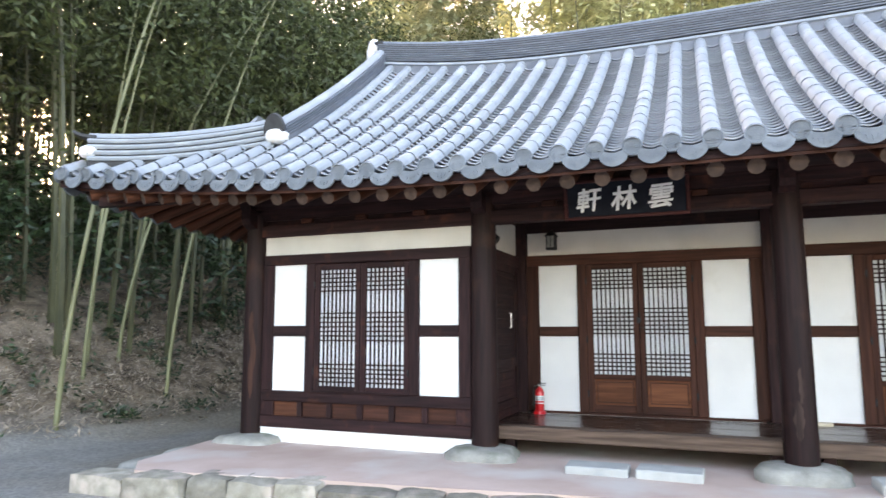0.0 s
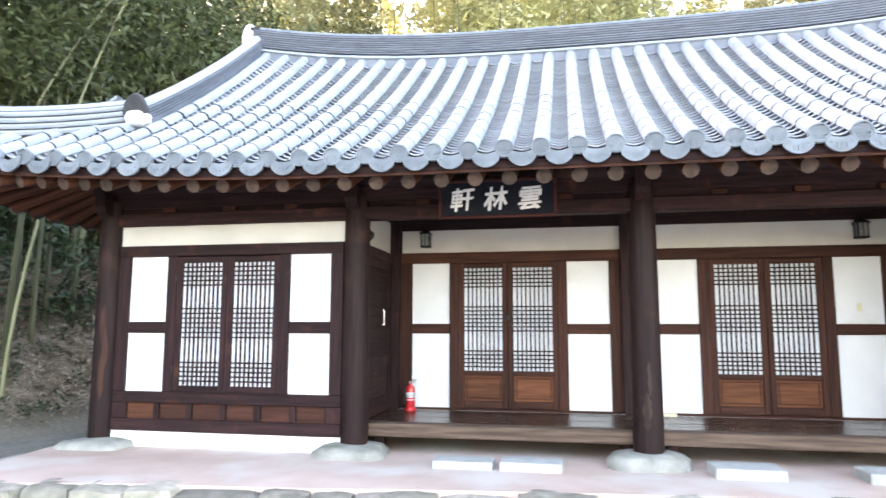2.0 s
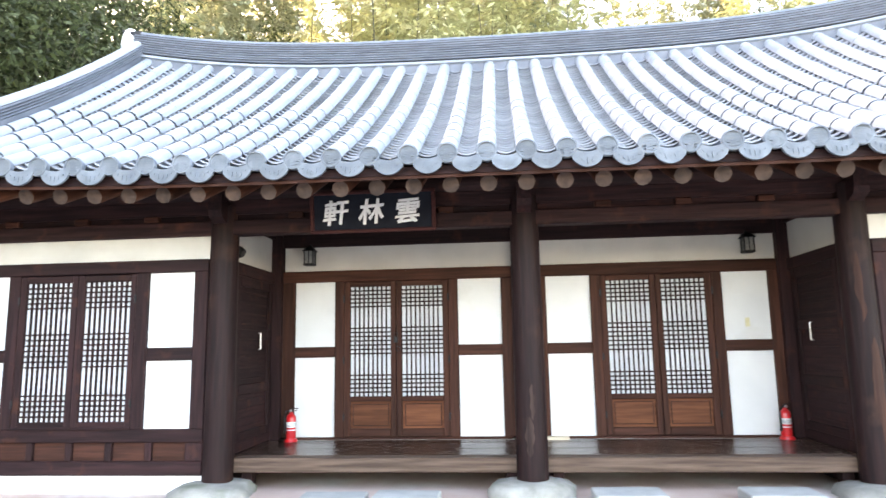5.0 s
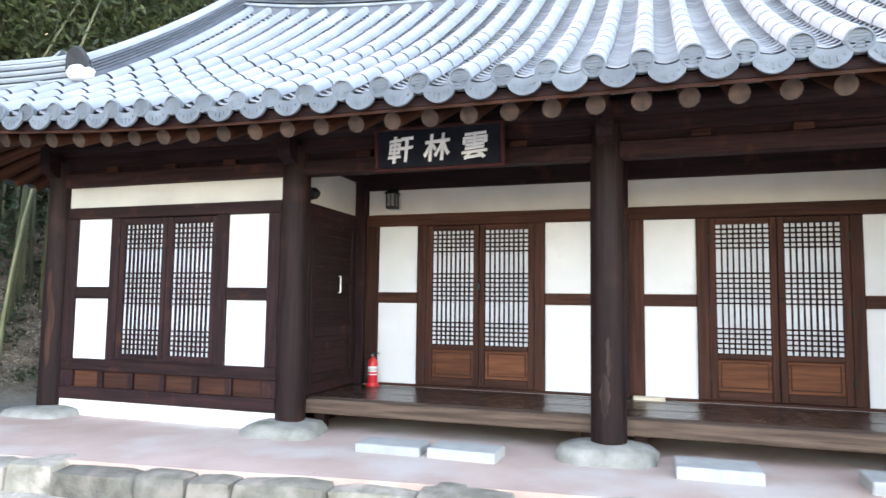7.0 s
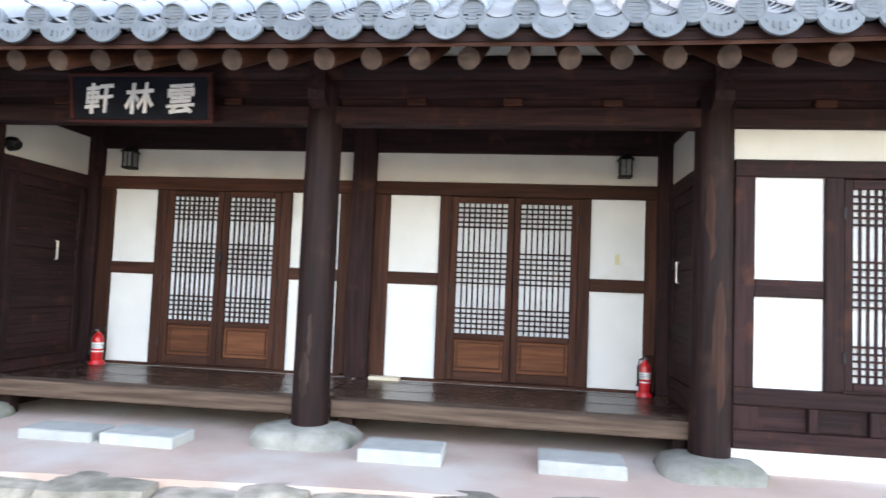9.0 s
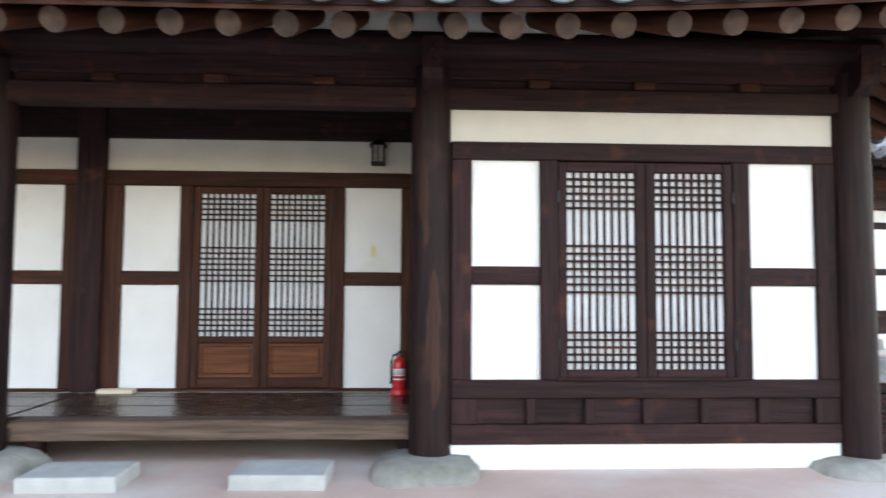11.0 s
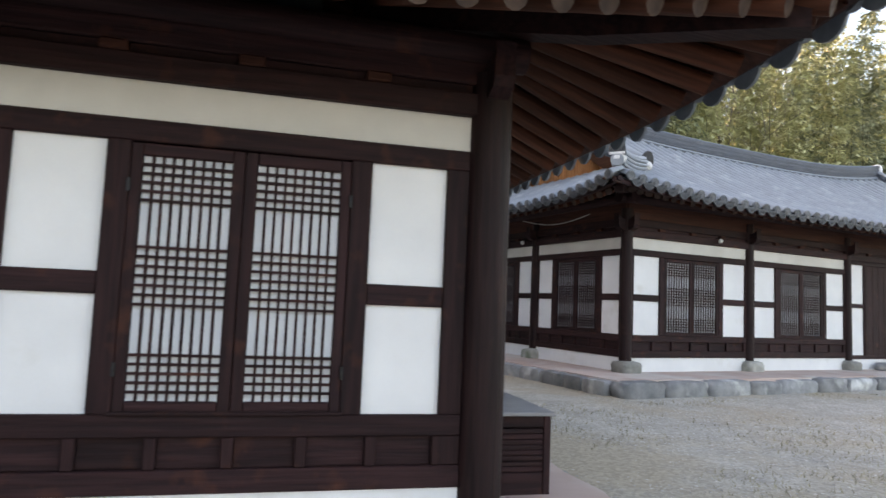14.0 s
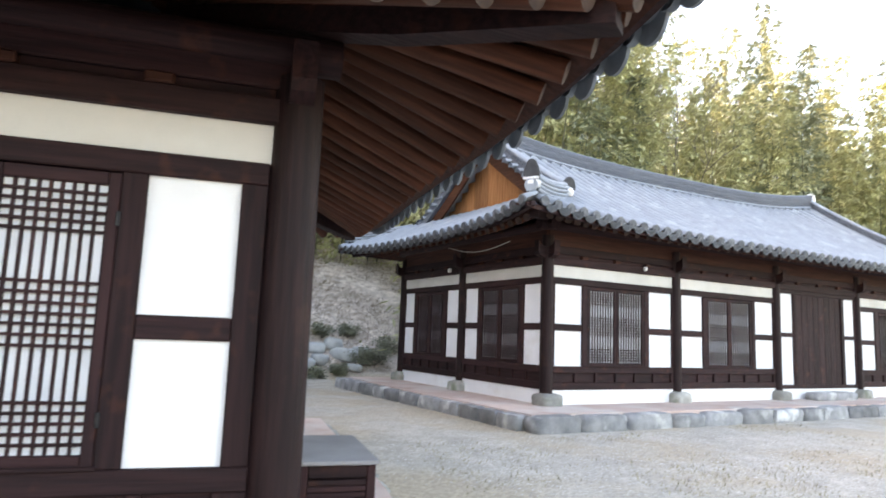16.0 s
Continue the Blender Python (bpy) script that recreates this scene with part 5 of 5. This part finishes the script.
def ground_material():
    """Pale gravel and thin dry grass in the court, leaf litter where the ground stands high."""
    m = mat("gravel_and_litter", (0.30, 0.272, 0.23), (0.53, 0.485, 0.415), 0.95, (2.2, 2.2, 2.2), fine=60, fine_amount=0.5, bump=0.5, wear=(0.40, 0.335, 0.25), wear_scale=0.5, wear_at=0.48)
    nt = m.node_tree
    N, L = nt.nodes.new, nt.links.new
    bs = [n_ for n_ in nt.nodes if n_.type == "BSDF_PRINCIPLED"][0]
    old = bs.inputs["Base Color"].links[0].from_socket
    geo, sep, mr = N("ShaderNodeNewGeometry"), N("ShaderNodeSeparateXYZ"), N("ShaderNodeMapRange")
    L(geo.outputs["Position"], sep.inputs[0])
    L(sep.outputs[2], mr.inputs[0])
    mr.inputs[1].default_value, mr.inputs[2].default_value = 0.16, 0.5
    n1, cr = N("ShaderNodeTexNoise"), N("ShaderNodeValToRGB")
    n1.inputs["Scale"].default_value, n1.inputs["Detail"].default_value = 3.0, 9.0
    L(geo.outputs["Position"], n1.inputs[0])
    cr.color_ramp.elements[0].position, cr.color_ramp.elements[0].color = 0.32, (0.065, 0.047, 0.033, 1)
    cr.color_ramp.elements[1].position, cr.color_ramp.elements[1].color = 0.68, (0.30, 0.24, 0.18, 1)
    L(n1.outputs["Fac"], cr.inputs[0])
    # dry pale grass on the open bank to the east, lightened further for the light there
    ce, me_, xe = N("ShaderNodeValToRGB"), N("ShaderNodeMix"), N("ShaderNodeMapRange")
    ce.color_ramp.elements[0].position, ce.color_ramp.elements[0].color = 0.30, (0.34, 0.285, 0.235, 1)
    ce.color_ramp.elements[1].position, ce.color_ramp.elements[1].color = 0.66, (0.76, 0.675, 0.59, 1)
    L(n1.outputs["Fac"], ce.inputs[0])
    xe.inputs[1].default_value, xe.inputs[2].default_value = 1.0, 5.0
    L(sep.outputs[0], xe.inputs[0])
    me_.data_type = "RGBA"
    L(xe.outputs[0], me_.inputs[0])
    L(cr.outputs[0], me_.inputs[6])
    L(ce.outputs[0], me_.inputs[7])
    mx = N("ShaderNodeMix")
    mx.data_type = "RGBA"
    L(mr.outputs[0], mx.inputs[0])
    L(old, mx.inputs[6])
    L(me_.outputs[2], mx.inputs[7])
    # stones of the gravel
    vo, vr, mv = N("ShaderNodeTexVoronoi"), N("ShaderNodeMapRange"), N("ShaderNodeMix")
    vo.inputs["Scale"].default_value = 30.0
    L(geo.outputs["Position"], vo.inputs[0])
    sepc = N("ShaderNodeSeparateColor")
    L(vo.outputs["Color"], sepc.inputs[0])
    L(sepc.outputs[0], vr.inputs[0])
    vr.inputs[3].default_value, vr.inputs[4].default_value = 0.78, 1.18
    mv.data_type, mv.blend_type = "RGBA", "MULTIPLY"
    mv.inputs[0].default_value = 1.0
    lane, lm = N("ShaderNodeMapRange"), N("ShaderNodeMix")
    lane.inputs[1].default_value, lane.inputs[2].default_value = -5.5, -7.5
    L(sep.outputs[0], lane.inputs[0])
    lm.data_type, lm.blend_type = "RGBA", "MULTIPLY"
    L(lane.outputs[0], lm.inputs[0])
    lm.inputs[7].default_value = (0.50, 0.53, 0.58, 1)
    L(old, lm.inputs[6])
    L(lm.outputs[2], mx.inputs[6])
    L(mx.outputs[2], mv.inputs[6])
    L(vr.outputs[0], mv.inputs[7])
    L(mv.outputs[2], bs.inputs["Base Color"])
    return m


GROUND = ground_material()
ground = new("ground", bpy.data.meshes.new("ground"))
ground.data.from_pydata(vs, [], fs)
ground.data.shade_smooth()
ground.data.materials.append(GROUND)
tagged(ground, "pale gravel court running into a leaf-littered wooded bank", "ground", kind="structure")

# ---- bamboo and litter ----
CULM = mat("bamboo_culm", (0.035, 0.040, 0.022), (0.11, 0.108, 0.060), 0.5, (3, 3, 1.0), spread=0.3, island=True)
CULMPALE = mat("pale_bamboo_culm", (0.115, 0.125, 0.060), (0.25, 0.25, 0.145), 0.45, (3, 3, 1.0))
LEAF = mat("bamboo_leaf", (0.032, 0.048, 0.020), (0.120, 0.145, 0.058), 0.5, (1.2, 1.2, 1.2), bump=0, spread=0.45, island=True, through_light=0.35)
SUNNYLEAF = mat("sunlit_yellow_bamboo_leaf", (0.33, 0.335, 0.165), (0.60, 0.59, 0.33), 0.6, (0.35, 0.35, 0.35), bump=0, spread=0.25, island=True, through_light=0.16)
DULLLEAF = mat("dull_bamboo_leaf", (0.15, 0.175, 0.105), (0.34, 0.36, 0.225), 0.55, (0.35, 0.35, 0.35), bump=0, spread=0.25, island=True, through_light=0.16)
DARKLEAF = mat("evergreen_and_shaded_leaf", (0.012, 0.028, 0.012), (0.04, 0.07, 0.03), 0.4, (2, 2, 2), bump=0, spread=0.4, island=True)
LITTER = mat("dry_leaf", (0.18, 0.14, 0.105), (0.54, 0.45, 0.36), 0.85, (3, 3, 3), bump=0, spread=0.5, island=True)
BUSHLEAF = mat("dull_green_leaf", (0.09, 0.10, 0.065), (0.25, 0.26, 0.18), 0.6, (3, 3, 3), bump=0, spread=0.4, island=True)
BARE = mat("bare_twig", (0.13, 0.11, 0.10), (0.24, 0.21, 0.19), 0.8, (5, 5, 5))


def leaf_fan(g, c, r, size, count, rng, droop=0.5):
    """Narrow leaves scattered in a loose clump."""
    for _ in range(count):
        d = Vector((rng.gauss(0, 1), rng.gauss(0, 1), rng.gauss(0, 0.7)))
        p = Vector(c) + d * r * 0.55
        a = Vector((rng.uniform(-1, 1), rng.uniform(-1, 1), -droop + rng.uniform(-0.5, 0.5))).normalized()
        b = a.cross(Vector((rng.uniform(-1, 1), rng.uniform(-1, 1), rng.uniform(-1, 1)))).normalized()
        ln, wd = size * rng.uniform(0.7, 1.3), size * rng.uniform(0.12, 0.2)
        g.add([p, p + a * ln * 0.45 + b * wd, p + a * ln, p + a * ln * 0.45 - b * wd], [(0, 1, 2, 3)])


def culm_path(base, height, lean, rng, segs=9):
    pts, rad = [], []
    r0 = 0.030 + 0.0035 * height * rng.uniform(0.7, 1.2)
    for i in range(segs + 1):
        k = i / segs
        pts.append(Vector(base) + Vector((lean[0] * height * k**1.6, lean[1] * height * k**1.6, height * (k - 0.10 * k**3))))
        rad.append(r0 * (1 - 0.8 * k))
    return pts, rad


def culm(g, pts, rad, n=6):
    g.tube(pts, rad, n, False)


def foliage(g, pts, rng, start, clumps, r, size, per, droop=0.5):
    for _ in range(clumps):
        k = start + (1 - start) * rng.random() ** 0.8
        i = min(len(pts) - 2, int(k * (len(pts) - 1)))
        p = pts[i].lerp(pts[i + 1], k * (len(pts) - 1) - i)
        off = Vector((rng.gauss(0, 1), rng.gauss(0, 1), rng.gauss(0, 0.35))) * r * (1.25 - 0.7 * k)
        leaf_fan(g, p + off, r * 0.7, size, per, rng, droop)


rng = random.Random(11)
# single culms that stand out at the foot of the bank
for (bx, by, h, lx, ly) in ((-10.25, -0.15, 12.5, 0.125, 0.145), (-10.15, 1.98, 11.5, 0.18, 0.16), (-11.2, 1.81, 10.0, 0.24, 0.24), (-11.37, 1.28, 10.0, 0.05, 0.06), (-13.35, 7.31, 11.0, 0.20, 0.16), (-11.0, 0.9, 10.0, 0.10, 0.10), (-11.9, 2.7, 11.0, 0.16, 0.12)):
    base = Vector((bx, by, hill_at(bx, by) - 0.1))
    pts, rad = culm_path(base, h, (lx, ly), rng, 14)
    tree = empty("bamboo", Matrix.Translation(base), "tall pale green bamboo culm leaning at the foot of the bank", "bamboo", "single bamboo culms")
    g = Geo()
    rel = [p - base for p in pts]
    g.tube(rel, [max(0.012, q * 0.62) for q in rad], 10, False)
    for p, q in zip(rel[1:-1], rad[1:-1]):
        g.tube([p - Vector((0, 0, 0.012)), p + Vector((0, 0, 0.012))], [q * 0.62 + 0.005] * 2, 10)
    part("trunk", g, CULMPALE, tree, "pale green jointed culm", True)
    c = Geo()
    foliage(c, rel, rng, 0.5, 34, 0.8, 0.16, 26)
    part("crown", c.mesh("crown", LEAF), LEAF, tree, "drooping narrow leaves")

# the grove on the bank to the west and behind the house
stems, leaves = Geo(), Geo()
for _ in range(420):
    bx, by = rng.uniform(-30, -10.5), rng.uniform(-9, 22)
    w = -(bx + 9.75 - 0.26 * by)
    if w < 1.6:
        continue
    h = rng.uniform(8.5, 13)
    base = (bx, by, hill_at(bx, by) - 0.2)
    pts, rad = culm_path(base, h, (rng.uniform(-0.05, 0.12), rng.uniform(-0.08, 0.08)), rng, 7)
    culm(stems, pts, rad, 5)
    foliage(leaves, pts, rng, 0.46, 34 if w < 9 else 22, 1.05, 0.22, 30)
tagged(part("bamboo_grove_stems", stems.mesh("stems", CULM, True), CULM, None), "dense grove of slim bamboo stems", "bamboo grove", kind="stuff")
tagged(part("bamboo_grove_leaves", leaves.mesh("leaves", LEAF), LEAF, None), "dense green bamboo foliage over the bank", "bamboo foliage", kind="stuff")

# yellow-green bamboo wood on the slope behind both houses, hazy brightness put into its leaf colour
def plume(g, base, h, width, rng, tiers, per, size):
    """A feathery crown: drooping flat sprays in tiers round a leaning axis, narrowing to a nodding tip."""
    lx, ly = rng.uniform(-0.10, 0.10), rng.uniform(-0.12, 0.06)
    for i in range(tiers):
        k = (i + rng.random()) / tiers
        axis = Vector(base) + Vector((lx * h * k**1.7, ly * h * k**1.7, h * k))
        reach = width * (0.75 + 0.25 * math.sin(9.0 * k + h)) * (1 - k) ** 0.6 + 0.22
        a = rng.uniform(0, 2 * math.pi)
        for _ in range(2):
            a += rng.uniform(1.6, 4.0)
            d = Vector((math.cos(a), math.sin(a), 0))
            side = Vector((-d.y, d.x, 0))
            far = reach * rng.uniform(0.55, 1.15)
            for _ in range(per):
                q = rng.random() ** 0.7
                p = axis + d * far * q + side * rng.gauss(0, 0.26) * far * (0.4 + q) + Vector((0, 0, (0.30 * q - 0.40 * q * q) * far + rng.gauss(0, 0.06)))
                v = (d * rng.uniform(0.1, 1.0) + side * rng.uniform(-0.9, 0.9) + Vector((0, 0, rng.uniform(-0.75, 0.15)))).normalized()
                b = v.cross(Vector((rng.gauss(0, 0.5), rng.gauss(0, 0.5), 1))).normalized()
                ln, wd = size * rng.uniform(0.6, 1.4), size * rng.uniform(0.11, 0.21)
                g.add([p, p + v * ln * 0.45 + b * wd, p + v * ln, p + v * ln * 0.45 - b * wd], [(0, 1, 2, 3)])


stems, light_leaves, green_leaves = Geo(), Geo(), Geo()
for i in range(540):
    if i < 120:
        bx = rng.uniform(-18, 3)
        by = rng.uniform(13, 34)
    elif i < 170:
        bx, by = rng.uniform(2, 16), rng.uniform(29.5, 38)
    else:
        q = am @ Vector((rng.uniform(-9, 52), 10.8 + 22 * rng.random() ** 1.3, 0))
        bx, by = q.x, q.y
    if 3 < bx < 13.5 and by < 29:
        continue
    h = (16.8 + 8.0 * noise.noise((bx * 0.16, by * 0.10, 2)) + rng.uniform(-2.0, 2.2)) * (0.8 if 120 <= i < 170 else 1.0)
    base = (bx, by, hill_at(bx, by) - 0.2)
    pts, rad = culm_path(base, h * 0.8, (rng.uniform(-0.06, 0.06), rng.uniform(-0.10, 0.04)), rng, 6)
    culm(stems, pts, [q_ * 0.55 for q_ in rad], 5)
    dim = noise.noise((bx * 0.13, by * 0.13, 9)) + rng.uniform(-0.18, 0.18) + (0.25 if 120 <= i < 170 else 0)
    plume(green_leaves if dim > 0.27 else light_leaves, base, h * rng.uniform(0.86, 1.10) * (0.95 if i >= 170 else 1.0), rng.uniform(1.8, 3.0), rng, 40, 21, 0.36)
tagged(part("bamboo_wood_stems", stems.mesh("stems", CULM, True), CULM, None), "slim bamboo stems of the wood on the slope", "bamboo grove", kind="stuff")
tagged(part("bamboo_wood_leaves", light_leaves.mesh("leaves", SUNNYLEAF), SUNNYLEAF, None), "yellow-green bamboo foliage behind the houses, its colour brightened for hazy light", "bamboo foliage", kind="stuff")
tagged(part("green_wood_leaves", green_leaves.mesh("leaves", DULLLEAF), DULLLEAF, None), "duller green foliage among the yellow bamboo", "foliage", kind="stuff")

# lower bamboo that closes the grove to the west, its inner shade put into dark leaves
deep = Geo()
for _ in range(80):
    bx, by = rng.uniform(-33, -19), rng.uniform(-10, 24)
    plume(deep, (bx, by, hill_at(bx, by) - 0.3), rng.uniform(6, 9.5), rng.uniform(1.7, 2.5), rng, 24, 16, 0.34)
tagged(part("deep_grove_leaves", deep.mesh("leaves", DARKLEAF), DARKLEAF, None), "bamboo foliage deep in the grove, coloured dark for the shade there", "bamboo foliage", kind="stuff")

# dark evergreen shrubs under the bamboo, spread wide to fill in the grove's shade
shrubs = Geo()
for _ in range(330):
    by = rng.uniform(-8, 16)
    bx = -9.75 + 0.26 * by - rng.uniform(2.4, 15.0)
    z = hill_at(bx, by)
    for _ in range(9):
        leaf_fan(shrubs, (bx + rng.gauss(0, 0.45), by + rng.gauss(0, 0.45), z + rng.uniform(0.1, 2.6)), 0.4, 0.22, 18, rng, 0.2)
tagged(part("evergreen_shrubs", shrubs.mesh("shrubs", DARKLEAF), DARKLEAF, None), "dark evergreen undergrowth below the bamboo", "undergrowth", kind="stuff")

# small dark tufts growing through the litter
tufts = Geo()
for _ in range(150):
    by = rng.uniform(-5, 9)
    bx = -9.75 + 0.26 * by - rng.uniform(0.3, 4.2)
    leaf_fan(tufts, (bx, by, hill_at(bx, by) + 0.10), rng.uniform(0.12, 0.26), 0.13, 30, rng, -0.3)
tagged(part("bank_tufts", tufts.mesh("tufts", DARKLEAF), DARKLEAF, None), "small dark green tufts on the littered bank", "undergrowth", kind="stuff")

# dead leaves on the bank
lr = np.random.RandomState(7)
n = 120000
west = lr.rand(n) < 0.70
bx = np.where(west, lr.uniform(-18, -9.2, n), lr.uniform(6.5, 14, n))
by = np.where(west, lr.uniform(-6, 12, n), lr.uniform(16, 30, n))
hz = hill(bx, by)
keep = hz > np.where(west, 0.05, 0.2)
bx, by, hz = bx[keep], by[keep], hz[keep]
n = len(bx)
p = np.stack([bx, by, hz + lr.uniform(0.0, 0.09, n)], -1)
a = lr.uniform(-1, 1, (n, 3)) * [1, 1, 0.45]
a *= (lr.uniform(0.03, 0.10, n) / np.linalg.norm(a, axis=1))[:, None]
b = np.cross(a, lr.uniform(-0.4, 0.4, (n, 3)) + [0, 0, 1])
b *= (lr.uniform(0.007, 0.018, n) / np.linalg.norm(b, axis=1))[:, None]
quad = np.stack([p - a, p + b, p + a, p - b], 1).reshape(-1, 3)
me = bpy.data.meshes.new("leaf_litter")
me.from_pydata(quad.tolist(), [], np.arange(4 * n).reshape(-1, 4).tolist())
me.materials.append(LITTER)
tagged(put(new("leaf_litter", me), None), "dry bamboo leaves and grass strewn on the bank", "leaf litter", kind="stuff")

# stones and bushes at the foot of the bank beyond the long house
for i, (bx, by, w) in enumerate(((8.5, 19.0, 0.85), (9.2, 19.5, 0.7), (10.1, 19.9, 0.9), (9.0, 20.1, 0.75), (9.8, 20.5, 0.8), (10.8, 20.3, 0.6), (8.0, 18.6, 0.6), (8.9, 18.5, 0.45), (10.4, 19.3, 0.5))):
    ob = put(new("boulder", stone_mesh(w * 1.15, w * 0.8, w * 0.55, SLAB, 90 + i, 0.22, 4.5)), None, (bx, by, hill_at(bx, by) + w * 0.06), (0.15 * math.sin(i), 0, i * 1.1))
    tagged(ob, "pale grey boulder half sunk in the grassy bank", "boulder", "boulders at the bank")
for i, (bx, by, r_) in enumerate(((10.6, 19.5, 0.5), (11.2, 19.7, 0.62), (9.0, 18.3, 0.38), (9.7, 18.9, 0.42), (11.8, 20.4, 0.6), (9.4, 20.9, 0.45), (8.4, 19.7, 0.4), (10.4, 21.2, 0.45))):
    base = Vector((bx, by, hill_at(bx, by) - 0.05))
    bush = empty("bush", Matrix.Translation(base), "small dull green bush at the foot of the bank", "bush", "bushes at the bank")
    tw, lf = Geo(), Geo()
    for _ in range(14):
        d = Vector((rng.gauss(0, 0.6), rng.gauss(0, 0.6), 1)).normalized()
        tw.tube([(0, 0, 0), d * r_ * 0.6, d * r_ * 1.2 + Vector((0, 0, 0.02))], [0.014, 0.009, 0.004], 5, False)
        for _ in range(4):
            leaf_fan(lf, d * r_ * rng.uniform(0.5, 1.25), r_ * 0.35, 0.11, 20, rng, 0.0)
    part("stem", tw, BARE, bush)
    part("crown", lf.mesh("crown", BUSHLEAF), BUSHLEAF, bush, "dull green leaves")

# leafless trees standing out of the bamboo wood
def bare_tree(base, h, seed):
    r = random.Random(seed)
    tree = empty("bare_tree", Matrix.Translation(base), "tall leafless grey tree among the bamboo", "tree", "leafless trees")
    trunk, twigs = Geo(), Geo()
    top = Vector((r.uniform(-0.6, 0.6), r.uniform(-0.6, 0.6), h))
    line = [top * k + Vector((r.gauss(0, 0.12), r.gauss(0, 0.12), 0)) for k in (0, 0.25, 0.5, 0.75, 1)]
    trunk.tube(line, [0.16, 0.13, 0.09, 0.05, 0.015], 8, False)

    def limb(p, d, length, rad, depth):
        q = p + d * length * 0.5 + Vector((r.gauss(0, 0.05), r.gauss(0, 0.05), 0.06)) * length
        e = q + (d + Vector((r.gauss(0, 0.25), r.gauss(0, 0.25), 0.25))).normalized() * length * 0.5
        twigs.tube([p, q, e], [rad, rad * 0.7, rad * 0.4], 5, False)
        if depth:
            for _ in range(4):
                nd = (d + Vector((r.gauss(0, 0.6), r.gauss(0, 0.6), r.gauss(0.25, 0.4)))).normalized()
                limb(q.lerp(e, r.random()), nd, length * r.uniform(0.45, 0.7), rad * 0.5, depth - 1)

    for _ in range(11):
        k = r.uniform(0.35, 0.98)
        a = r.uniform(0, 2 * math.pi)
        limb(top * k, Vector((math.cos(a), math.sin(a), r.uniform(0.5, 1.2))).normalized(), h * (1.15 - k) * 0.36, 0.05 * (1.2 - k), 2)
    part("trunk", trunk, BARE, tree)
    part("crown", twigs.mesh("crown", BARE), BARE, tree)


for i, (u, v, h) in enumerate(((13, 15, 17), (17, 18, 18), (20, 14, 16), (23, 17, 17), (9, 16, 16), (28, 16, 17), (15.5, 24, 18))):
    q = am @ Vector((u - 7.6, v, 0))
    bare_tree(Vector((q.x, q.y, hill_at(q.x, q.y) - 0.2)), h, 200 + i)

# loose pebbles and thin dry grass in the court
PEBBLE = mat("court_pebble", (0.30, 0.28, 0.25), (0.60, 0.565, 0.51), 0.9, (9, 9, 9), bump=0.2, spread=0.4, island=True)
g = Geo()
for _ in range(16000):
    bx, by = 6.2 + 12 * rng.random(), -3.5 + 10 * rng.random()
    if (bx < 7.9 and by > -1.5) or (am.inverted() @ Vector((bx, by, 0))).y > -1.7:
        continue
    r_ = rng.uniform(0.006, 0.015)
    c = Vector((bx, by, hill_at(bx, by) + r_ * 0.25))
    a = rng.uniform(0, 6.28)
    e1, e2 = Vector((math.cos(a), math.sin(a), 0)) * r_ * rng.uniform(0.9, 1.5), Vector((-math.sin(a), math.cos(a), 0)) * r_
    up = Vector((0, 0, r_ * 0.7))
    g.add([c + e1, c + e2, c - e1, c - e2, c + up], [(0, 1, 4), (1, 2, 4), (2, 3, 4), (3, 0, 4)])
tagged(part("pebbles", g.mesh("pebbles", PEBBLE), PEBBLE, None), "loose pale pebbles strewn over the court", "gravel", kind="stuff")
GRASS = mat("dry_grass", (0.17, 0.15, 0.085), (0.40, 0.345, 0.21), 0.85, (6, 6, 6), bump=0, spread=0.35, island=True)
g = Geo()
for _ in range(1900):
    cx, cy = 7.2 + 12 * rng.random() ** 1.8, -3.5 + 11 * rng.random()
    if (cx < 8.0 and cy > -1.5) or (am.inverted() @ Vector((cx, cy, 0))).y > -1.75:
        continue
    if noise.noise((cx * 0.45, cy * 0.45, 5)) < 0.0:
        continue
    for _ in range(9):
        bx, by = cx + rng.gauss(0, 0.12), cy + rng.gauss(0, 0.12)
        p = Vector((bx, by, hill_at(bx, by)))
        d = Vector((rng.gauss(0, 0.6), rng.gauss(0, 0.6), 0.6)).normalized() * rng.uniform(0.03, 0.08)
        s_ = Vector((-d.y, d.x, 0)).normalized() * 0.006
        g.add([p - s_, p + s_, p + d], [(0, 1, 2)])
tagged(part("dry_grass", g.mesh("dry_grass", GRASS), GRASS, None), "thin tufts of dry yellow grass in the court", "grass", kind="stuff")
